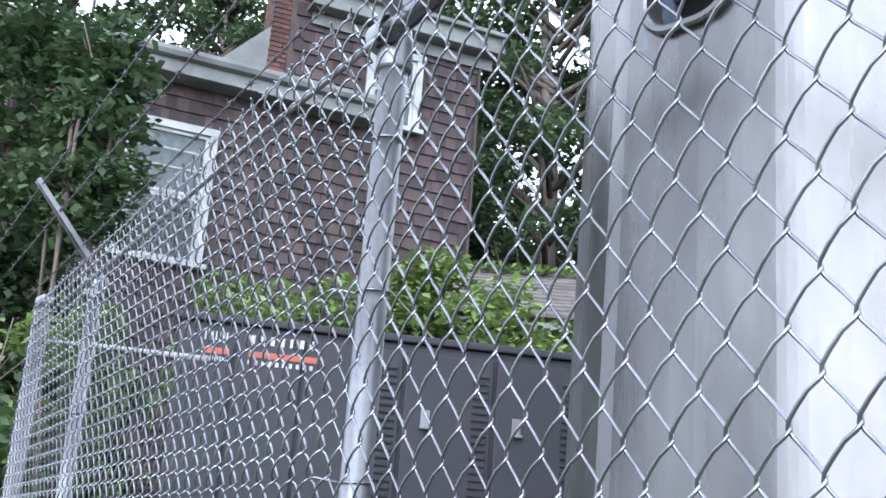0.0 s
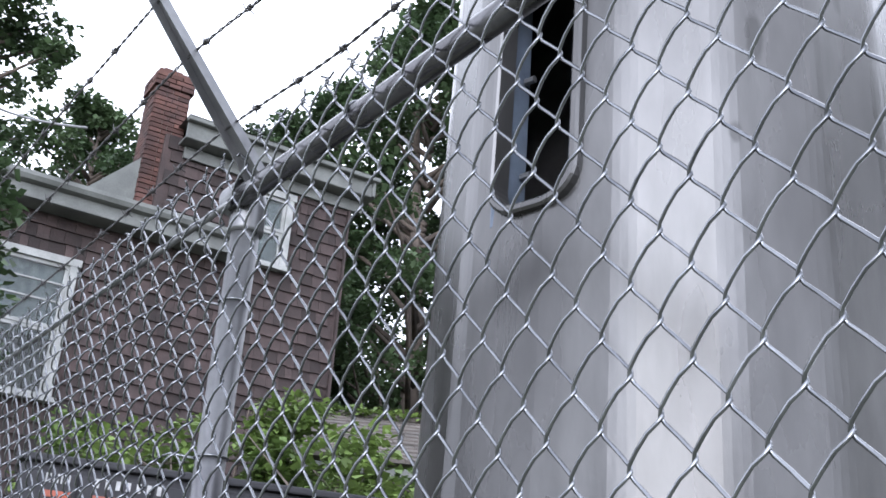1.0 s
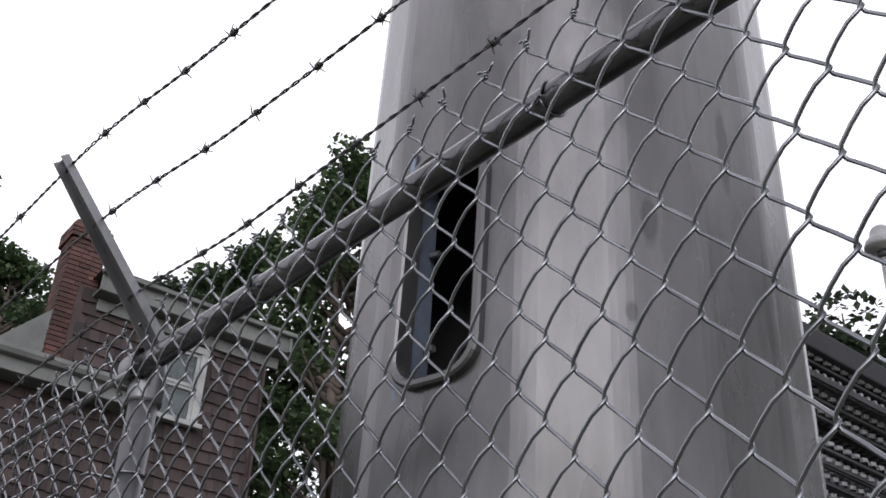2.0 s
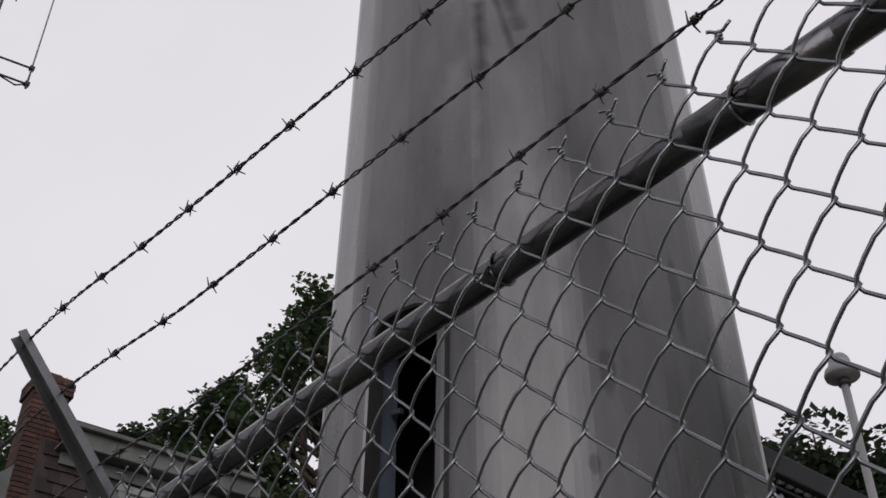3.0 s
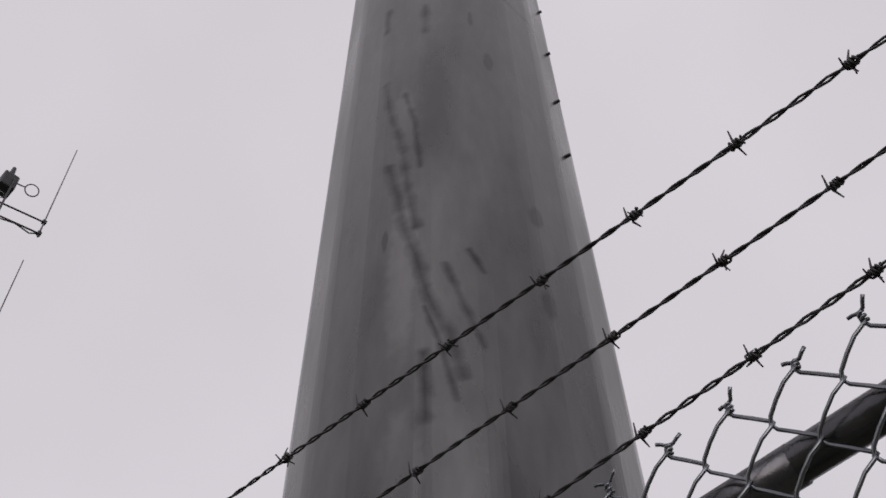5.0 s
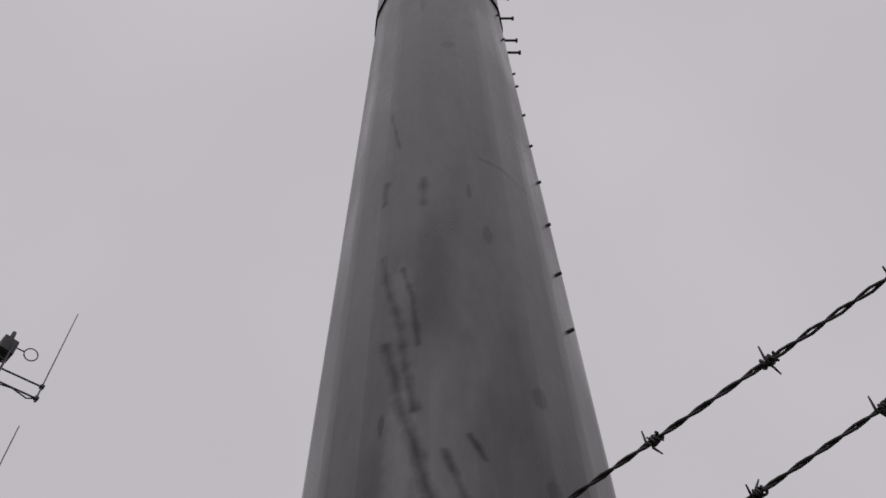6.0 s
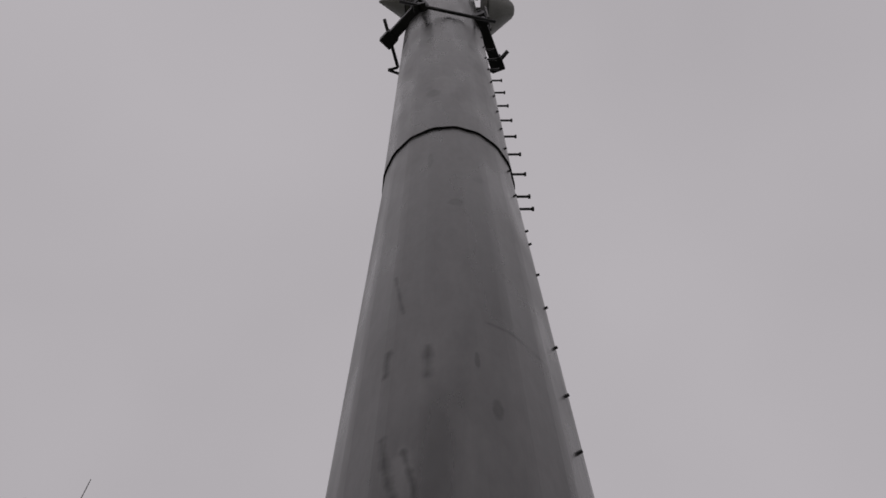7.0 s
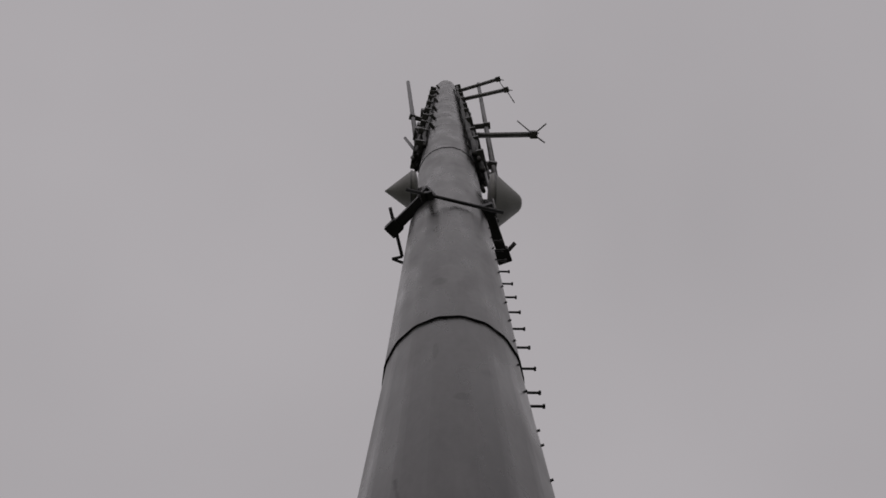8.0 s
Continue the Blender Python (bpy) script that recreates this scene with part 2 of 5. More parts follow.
M_CONCRETE = material("broomed_concrete", (0.36, 0.35, 0.33), (0.27, 0.265, 0.25), rough=0.9, scale=3, bump=0.3, fine=50)
M_GRATE = material("galvanized_grating", (0.30, 0.30, 0.31), (0.20, 0.20, 0.21), rough=0.4, metal=0.6, scale=6, bump=0.05)
M_RUSTBROWN = material("brown_painted_box", (0.16, 0.085, 0.055), (0.10, 0.055, 0.04), rough=0.6, bump=0.1)
M_PVC = material("grey_white_plastic", (0.24, 0.24, 0.245), (0.18, 0.18, 0.185), rough=0.45, scale=4, bump=0.02)
M_CABLE = material("black_cable_jacket", (0.02, 0.02, 0.02), rough=0.6, bump=0.05)


def glass_material():
    """Thin old glass: clear when seen square on, mirror-like at a slant."""
    m = bpy.data.materials.new("old_window_glass")
    m.use_nodes = True
    n, l = m.node_tree.nodes, m.node_tree.links
    clear, mirror, mix, fr = n.new("ShaderNodeBsdfTransparent"), n.new("ShaderNodeBsdfGlossy"), n.new("ShaderNodeMixShader"), n.new("ShaderNodeFresnel")
    clear.inputs[0].default_value = (0.80, 0.84, 0.84, 1)
    mirror.inputs["Roughness"].default_value = 0.04
    fr.inputs["IOR"].default_value = 1.4
    l.new(fr.outputs[0], mix.inputs[0])
    l.new(clear.outputs[0], mix.inputs[1])
    l.new(mirror.outputs[0], mix.inputs[2])
    l.new(mix.outputs[0], n["Material Output"].inputs[0])
    return m


M_GLASS = glass_material()
M_CURTAIN = material("greyed_lace", (0.20, 0.21, 0.215), (0.12, 0.125, 0.13), rough=0.9, scale=14, bump=0.2, fine=90)


# ---- mesh helpers ----
def part(name, bm, mat, parent=None, label=""):
    me = bpy.data.meshes.new(name)
    bm.to_mesh(me)
    bm.free()
    me.materials.append(mat)
    ob = new(name, me)
    ob.parent = parent
    if label:
        ob["label"] = label
    return ob


def raw(name, verts, faces, mat, parent=None, smooth=False):
    me = bpy.data.meshes.new(name)
    me.from_pydata(verts, [], faces)
    if smooth:
        me.polygons.foreach_set("use_smooth", [True] * len(me.polygons))
    me.materials.append(mat)
    me.update()
    ob = new(name, me)
    ob.parent = parent
    return ob


def share(name, me, m, parent=None):
    ob = new(name, me)
    ob.parent = parent
    ob.matrix_basis = m
    return ob


def empty(name, m, label, category, group="", kind=""):
    ob = new(name)
    ob.empty_display_size = 0.1
    ob.matrix_basis = m
    return tagged(ob, label, category, group, kind)


def add_box(bm, center, size, bevel=0.0, turn=None):
    m = Matrix.Translation(center) @ (turn or Matrix()) @ Matrix.Diagonal((*size, 1))
    r = bmesh.ops.create_cube(bm, size=1.0, matrix=m)
    if bevel:
        edges = {e for v in r["verts"] for e in v.link_edges}
        bmesh.ops.bevel(bm, geom=list(edges), offset=bevel, segments=2, affect="EDGES", profile=0.6)
    return bm


def box(center, size, bevel=0.0, turn=None):
    return add_box(bmesh.new(), center, size, bevel, turn)


def tube_data(points, radius, sides=8, caps=True, base=0):
    """Vertices and faces of a tube along points; radius is one number or one for each point."""
    pts = [Vector(p) for p in points]
    verts, faces = [], []
    ref = None
    for i, p in enumerate(pts):
        d = (pts[min(i + 1, len(pts) - 1)] - pts[max(i - 1, 0)]).normalized()
        if ref is None:
            ref = d.orthogonal().normalized()
        a = (ref - d * ref.dot(d)).normalized()
        ref = a
        c = d.cross(a)
        r = radius if isinstance(radius, (int, float)) else radius[i]
        for k in range(sides):
            w = 2 * math.pi * k / sides
            verts.append(tuple(p + (a * math.cos(w) + c * math.sin(w)) * r))
    for i in range(len(pts) - 1):
        for k in range(sides):
            q = (k + 1) % sides
            faces.append((base + i * sides + k, base + i * sides + q, base + (i + 1) * sides + q, base + (i + 1) * sides + k))
    if caps:
        faces.append(tuple(base + k for k in reversed(range(sides))))
        faces.append(tuple(base + (len(pts) - 1) * sides + k for k in range(sides)))
    return verts, faces


def tubes(name, runs, mat, parent=None, sides=8, smooth=True):
    """One mesh of several tubes: runs of (points, radius)."""
    verts, faces = [], []
    for pts, r in runs:
        v, f = tube_data(pts, r, sides, True, len(verts))
        verts += v
        faces += f
    return raw(name, verts, faces, mat, parent, smooth)


def lerp(a, b, k):
    return a + (b - a) * k


# ---- ground ----
def ground():
    n, verts, faces = 60, [], []
    span = [(-1 if i < n / 2 else 1) * (abs(i - n / 2) / (n / 2)) ** 3 * 900 for i in range(n + 1)]
    for j in range(n + 1):
        for i in range(n + 1):
            x, y = span[i], span[j]
            near = math.exp(-(x * x + y * y) / 400)
            verts.append((x, y, -0.01 + 0.03 * near * noise.noise((x * 0.7, y * 0.7, 0))))
    for j in range(n):
        for i in range(n):
            a = j * (n + 1) + i
            faces.append((a, a + 1, a + n + 2, a + n + 1))
    tagged(raw("ground", verts, faces, M_GROUND, None, True), "grey gravel ground with patches of weeds", "ground", kind="structure")


ground()


# ---- chain-link fence along the x axis ----
FENCE_X0, FENCE_X1 = -4.13, 2.09
PITCH, RISE = 0.0718 / 2, 0.0718 / 2 * 1.1756
TOP_ROW = 3
MESH_Z = 2.4
WIRE_R = 0.0020
POST_X = (-3.18, -0.945, 2.10)


def zigzag_points(parity, deep=0.0):
    """One woven wire between two columns of knuckles; parity: whether its left column holds the odd rows."""
    pts = []
    for row in range(TOP_ROW, -58, -1):
        left = (row % 2 == 0) if parity == 0 else (row % 2 != 0)
        hook = 1 if left else -1
        x = -0.0016 if left else PITCH + 0.0016
        z = row * RISE
        # the strokes that fall to the left stand well proud of the weave, the others run straight
        proud = (-0.0044 - deep, -0.0070 - 1.3 * deep) if not left else (0.0012 + deep, 0.0016 + deep)
        before = -0.0042 - deep if left else 0.0012 + deep
        pts.append((x + hook * 0.0035, before, z + 0.0060))
        pts.append((x, (before + proud[0]) / 2, z))
        pts.append((x + hook * 0.0035, proud[0], z - 0.0060))
        side = PITCH / 2
        if left:
            pts.append((side, proud[1], z - RISE / 2 + 0.0006))
        else:
            pts.append((side + PITCH * 0.18, proud[1] * 0.93, z - RISE * 0.32))
            pts.append((side - PITCH * 0.14, proud[1], z - RISE * 0.62))
    return pts[1:]


def fence():
    fence_root = empty("chain_link_fence", pose(0, 0, 0), "galvanized chain-link fence with twisted wire ends along its top rail", "fence")
    meshes = []
    for parity, deep in ((0, 0.0), (1, 0.0), (0, 0.0042), (1, 0.0042)):
        v, f = tube_data(zigzag_points(parity, deep), WIRE_R, 6)
        me = bpy.data.meshes.new("wire")
        me.from_pydata(v, [], f)
        me.polygons.foreach_set("use_smooth", [True] * len(me.polygons))
        me.materials.append(M_WIRE)
        meshes.append(me)
    first, last = math.ceil(FENCE_X0 / PITCH), math.floor(FENCE_X1 / PITCH)
    for i in range(first, last):
        sway = 0.004 * noise.noise((i * 0.13, 3.1, 0.0))
        share("wire", meshes[i % 2 + (2 if i * PITCH < POST_X[1] else 0)], pose(i * PITCH, sway, MESH_Z, 0, 0, 0), fence_root)
    # the twisted ends stand on the odd columns
    runs, r = [], WIRE_R * 0.95
    for s in (0, math.pi):
        pts = [(0.004 * math.cos(s), 0.0, 0.0)]
        for k in range(7):
            a = s + k * 1.05
            pts.append((0.0028 * math.cos(a), 0.0028 * math.sin(a), 0.001 + k * 0.0017))
        tip = 1 if s else -1   # one end splays up along the fence, the other lies back
        pts += [(0.004 * tip, 0.001, 0.0135), (0.008 * tip, -0.001, 0.0165 if s else 0.0145), (0.0125 * tip, -0.002, 0.0205 if s else 0.0150)]
        runs.append((pts, r))
    proto = tubes("twisted_end", runs, M_WIRE, fence_root, 6)
    me = proto.data
    bpy.data.objects.remove(proto)
    rng = random.Random(4)
    for i in range(first, last + 1):
        if i % 2:
            share("twisted_end", me, pose(i * PITCH, 0, MESH_Z + TOP_ROW * RISE - 0.001, rng.uniform(-14, 14), rng.uniform(-8, 10), rng.uniform(-28, 28)), fence_root)
    # top rail with a sleeve joint and wire ties
    rail_z = 2.459
    rail = tubes("top_rail", [([(x, 0.026, rail_z + 0.0008 * math.sin(x * 3)) for x in np.linspace(-0.95, FENCE_X1, 30)], 0.0188)], M_PIPE_OLD, fence_root, 20)
    rail["label"] = "dull stained galvanized top rail"
    tubes("top_cable", [([(x, 0.008, 2.446 + 0.004 * math.sin(x * 2.8)) for x in np.linspace(FENCE_X0, -0.93, 24)], 0.0062)], M_PIPE, fence_root, 8)
    for x in (-0.55, 0.05, 0.385, 0.95):
        pts = [(x + 0.004 * k / 12, 0.026 + 0.0208 * math.cos(a), rail_z + 0.0208 * math.sin(a)) for k, a in enumerate(np.linspace(-2.9, 3.4, 18))]
        pts = [(x - 0.004, -0.006, rail_z - 0.032)] + pts + [(x + 0.012, 0.002, rail_z + 0.001), (x + 0.021, -0.003, rail_z - 0.003)]
        tubes("tie_wire", [(pts, 0.0019)], M_WIRE, fence_root, 6)
    tubes("rail_sleeve", [([(0.33, 0.026, rail_z), (0.50, 0.026, rail_z)], 0.0197)], M_PIPE_OLD, fence_root, 20)
    # tension wire near the ground and brace rail near the corner
    tubes("tension_wire", [([(x, 0.004, 0.12) for x in (FENCE_X0, -2, 0, FENCE_X1)], 0.0022)], M_WIRE, fence_root, 6)
    return fence_root




def barb_arm(parent, x, lean):
    """A folded-steel barbed wire arm on a post cap: a tapered channel with slots."""
    bm = bmesh.new()
    base, tip = Vector((x + 0.065, 0.045, 2.475)), Vector((x + 0.045 + lean, -0.20, 2.755))
    d = (tip - base)
    side = Vector((1, 0, 0))
    n = side.cross(d).normalized()
    for off, w0, w1, t in ((0.0, 0.025, 0.0155, 0.0022),):
        ring = []
        for p, w in ((base, w0), (tip, w1)):
            ring.append([bm.verts.new(p + side * sx * w + n * sn) for sx, sn in ((-1, 0.016), (-1, 0), (1, 0), (1, 0.016), (0.88, 0.016), (0.88, 0.0025), (-0.88, 0.0025), (-0.88, 0.016))])
        for k in range(8):
            q = (k + 1) % 8
            bm.faces.new((ring[0][k], ring[0][q], ring[1][q], ring[1][k]))
        bm.faces.new(ring[0])
        bm.faces.new(list(reversed(ring[1])))
    bmesh.ops.recalc_face_normals(bm, faces=bm.faces)
    arm = part("barb_arm", bm, M_PIPE, parent, "pressed galvanized steel arm leaning outward")
    # flat discs in the hole-shade colour stand in for the slots
    for k in (0.30, 0.66, 0.94):
        p = base + d * k - n * 0.002
        bmh = bmesh.new()
        bmesh.ops.create_cone(bmh, cap_ends=True, segments=12, radius1=0.0065, radius2=0.0065, depth=0.0015,
                              matrix=Matrix.Translation(p) @ n.to_track_quat("Z", "Y").to_matrix().to_4x4())
        part("slot_shade_disc", bmh, M_HOLE_SHADE, arm)
    return arm


def posts():
    for k, x in enumerate(POST_X):
        root = empty("fence_post", pose(0, 0, 0), "round galvanized line post carrying a barbed wire arm", "post", "fence posts")
        r = 0.0245
        tubes("pipe", [([(x, 0.052, 0.0), (x, 0.052, 1.2), (x, 0.052, 2.43)], r)], M_PIPE, root, 24)
        tubes("cap_cup", [([(x, 0.052, 2.405), (x, 0.052, 2.41), (x, 0.052, 2.455), (x, 0.050, 2.485), (x, 0.05, 2.50)], [0.029, 0.0305, 0.0305, 0.026, 0.012])], M_PIPE, root, 24)
        bm = bmesh.new()
        bmesh.ops.create_cone(bm, cap_ends=False, segments=28, radius1=0.029, radius2=0.029, depth=0.05,
                              matrix=Matrix.Translation((x, 0.034, 2.467)) @ Matrix.Rotation(radians(90), 4, "Y"))
        part("rail_loop", bm, M_PIPE, root)
        barb_arm(root, x, 0.02 if k != 0 else 0.03)
        for z in (0.4, 0.85, 1.3, 1.72, 2.02, 2.28):
            pts = [(x + (r + 0.002) * math.cos(a), 0.052 + (r + 0.002) * math.sin(a), z + 0.001 * math.sin(a)) for a in np.linspace(-2.4, 3.6, 14)]
            pts.append((x - 0.05, 0.004, z + 0.006))
            pts.append((x - 0.062, -0.004, z + 0.002))
            tubes("tie_wire", [(pts, 0.0021)], M_WIRE, root, 6)
    corner = empty("fence_post", pose(0, 0, 0), "thick galvanized corner post at the fence's far end", "post", "fence posts")
    tubes("pipe", [([(FENCE_X0 - 0.03, 0.04, 0), (FENCE_X0 - 0.03, 0.04, 2.55)], 0.036)], M_PIPE, corner, 24)
    tubes("post_cap", [([(FENCE_X0 - 0.03, 0.04, 2.54), (FENCE_X0 - 0.03, 0.04, 2.575), (FENCE_X0 - 0.03, 0.04, 2.595)], [0.039, 0.037, 0.012])], M_PIPE, corner, 20)
    brace = tubes("brace_rail", [([(FENCE_X0, 0.06, 2.40), (POST_X[0], 0.06, 2.25), (-1.84, 0.06, 2.03)], 0.0065)], M_PVC, corner, 14)
    brace["label"] = "thin pale brace rail"


WIRES = [  # y and z where x is 0, slopes along x, barb places
    ("top", -0.160, 0.2885, 0.040, -0.052, (1.94, 1.82, 1.70, 1.58, 1.46, 1.34, 1.22, 1.10, 0.98, 0.85, 0.732, 0.616, 0.503, 0.389, 0.261, 0.135, 0.008, -0.124, -0.243, -0.363, -0.49, -0.61, -0.74)),
    ("middle", -0.073, 0.2475, 0.028, -0.026, (1.98, 1.85, 1.71, 1.58, 1.45, 1.32, 1.19, 1.06, 0.92, 0.79, 0.655, 0.535, 0.402, 0.265, 0.125, -0.012, -0.15, -0.285, -0.435, -0.57, -0.70, -0.83)),
    ("bottom", -0.026, 0.138, -0.008, -0.006, (1.92, 1.79, 1.66, 1.53, 1.40, 1.28, 1.15, 1.02, 0.90, 0.77, 0.645, 0.518, 0.392, 0.267, 0.142, 0.009, -0.125, -0.26, -0.395, -0.53, -0.66, -0.79)),
]


def barbed_wire():
    rng = random.Random(11)
    runs = []
    for s in (0, 1):   # two four-point barbs wound round the pair
        for q in (0, 1):
            a0 = s * 1.6 + q * math.pi + 0.4
            pts = [(-0.004 + s * 0.004 + q * 0.002, 0.0135 * math.cos(a0), 0.0135 * math.sin(a0))]
            for k in range(8):
                a = a0 + 0.9 + k * 0.75
                pts.append((-0.006 + s * 0.005 + k * 0.0011, 0.0038 * math.cos(a), 0.0038 * math.sin(a)))
            runs.append((pts, [0.0007] + [0.0013] * 8))
    proto = tubes("barb", runs, M_BARB, None, 5)
    me = proto.data
    bpy.data.objects.remove(proto)
    for name, y0, z0, ky, kz, places in WIRES:
        root = empty("barbed_wire", pose(0, 0, 0), "twisted two-strand barbed wire strung between the leaning post arms", "barbed wire", "barbed wires")
        k = {"top": 0.94, "middle": 0.66, "bottom": 0.30}[name]
        hold = lambda px: Vector((px + 0.065, lerp(0.045, -0.20, k) - 0.004, lerp(2.475, 2.755, k)))

        def at(x):
            free = Vector((x, y0 + ky * x, MESH_Z + z0 + kz * x))
            w = min(abs(x - POST_X[1]), abs(x - POST_X[2])) if x > POST_X[1] else 0.0
            if x <= POST_X[1]:
                j = (x - POST_X[0]) / (POST_X[1] - POST_X[0])
                p = hold(POST_X[0]).lerp(hold(POST_X[1]), j) if x > POST_X[0] else hold(POST_X[0]) + Vector((x - POST_X[0], 0, 0))
                return Vector((x, p.y, p.z - 0.012 * math.sin(math.pi * max(j, 0))))
            post = hold(POST_X[1] if x < 0.6 else POST_X[2])
            b = max(0.0, 1 - w / 0.45)
            b = b * b * (3 - 2 * b)
            return Vector((x, lerp(free.y, post.y, b), lerp(free.z, post.z, b)))

        for s in (0, 1):
            pts, x, a = [], FENCE_X0, s * math.pi
            while x < FENCE_X1 + 0.02:
                p = at(x)
                gap = 0.0014 + 0.0012 * max(0, noise.noise((x * 6, y0 * 30, 0)))
                wob = 0.003 * noise.noise((x * 2.2, z0 * 9, 1.0))
                pts.append((p.x, p.y + gap * math.cos(a), p.z + wob + gap * math.sin(a)))
                step = 0.009 if x > -1.2 else 0.035
                x += step
                a += step * 120
            tubes("strand", [(pts, 0.00138)], M_BARB, root, 6)
        x = POST_X[1] - 0.14
        more = []
        while x > FENCE_X0 + 0.1:
            more.append(x)
            x -= rng.uniform(0.12, 0.14)
        for x in (*places, *more):
            p = at(x)
            wob = 0.003 * noise.noise((x * 2.2, z0 * 9, 1.0))
            share("barb", me, Matrix.Translation((p.x, p.y, p.z + wob)) @ pose(0, 0, 0, rng.uniform(0, 360), rng.uniform(-8, 8), rng.uniform(-8, 8)), root)


# ---- the tapered steel monopole ----
POLE = Vector((-0.653, 0.776, 0))
SIDES, EDGE = 18, 4.6
FLAT = {}
BEND = (-0.045, -0.015, 0.015, 0.045)

for bend_at in BEND:   # the bend stays just inside the corner of the flats
    FLAT[bend_at] = 1.0 + 0.0006 * (1 - (bend_at / 0.045) ** 2)


JOINT_1, JOINT_2, TOP = 8.20, 16.2, 33.8


def pole_r(z):
    if z < JOINT_1:
        return 0.4151 - 0.0149 * (z - 4.0)
    return 0.362 - 0.0018 * (z - JOINT_1) if z < JOINT_2 else 0.353 - 0.005 * (z - JOINT_2)


def pole_point(angle, z, out=0.0):
    a = radians(angle)
    return Vector((math.cos(a), math.sin(a), 0)) * (pole_r(z) + out) + Vector((0, 0, z))


def pole_shell(z0, z1, steps, inner=0.0):
    bm = bmesh.new()
    rings = []
    for i in range(steps + 1):
        z = lerp(z0, z1, i / steps)
        zz = min(max(z, z0 + 0.001), z1 - 0.001)
        ring = []
        for k in range(SIDES):
            for e in BEND:   # each edge is rolled over a wide radius
                a = radians(EDGE + 20 * k) + e
                r = (pole_r(zz) - inner) * FLAT[e]
                ring.append(bm.verts.new((r * math.cos(a), r * math.sin(a), z)))
        rings.append(ring)
    n = len(rings[0])
    for i in range(steps):
        for k in range(n):
            q = (k + 1) % n
            bm.faces.new((rings[i][k], rings[i][q], rings[i + 1][q], rings[i + 1][k]))
    return bm, rings


def thick_shell(z0, z1, steps, thick):
    bm, outer = pole_shell(z0, z1, steps)
    bmi, _ = pole_shell(z0, z1, steps, thick)
    me = bpy.data.meshes.new("tmp")
    bmi.to_mesh(me)
    bmi.free()
    bm.from_mesh(me)
    bpy.data.meshes.remove(me)
    bm.verts.ensure_lookup_table()
    n = SIDES * len(BEND)
    off = n * (steps + 1)
    for i in (0, steps):
        for k in range(n):
            q = (k + 1) % n
            a, b = i * n + k, i * n + q
            bm.faces.new([bm.verts[j] for j in (a, b, off + b, off + a)])
    bmesh.ops.recalc_face_normals(bm, faces=bm.faces)
    return bm


HOLE_A, HOLE_Z0, HOLE_Z1, HOLE_W = -76.4, 2.428, 2.868, 0.150


def slot_outline(w, z0, z1, r, n=8):
    """A rounded upright slot, in its own plane: across and up."""
    pts = []
    for cx, cz, a0 in ((w / 2 - r, z1 - r, 0), (-w / 2 + r, z1 - r, 90), (-w / 2 + r, z0 + r, 180), (w / 2 - r, z0 + r, 270)):
        for k in range(n + 1):
            a = radians(a0 + 90 * k / n)
            pts.append((cx + r * math.cos(a), cz + r * math.sin(a)))
    return pts


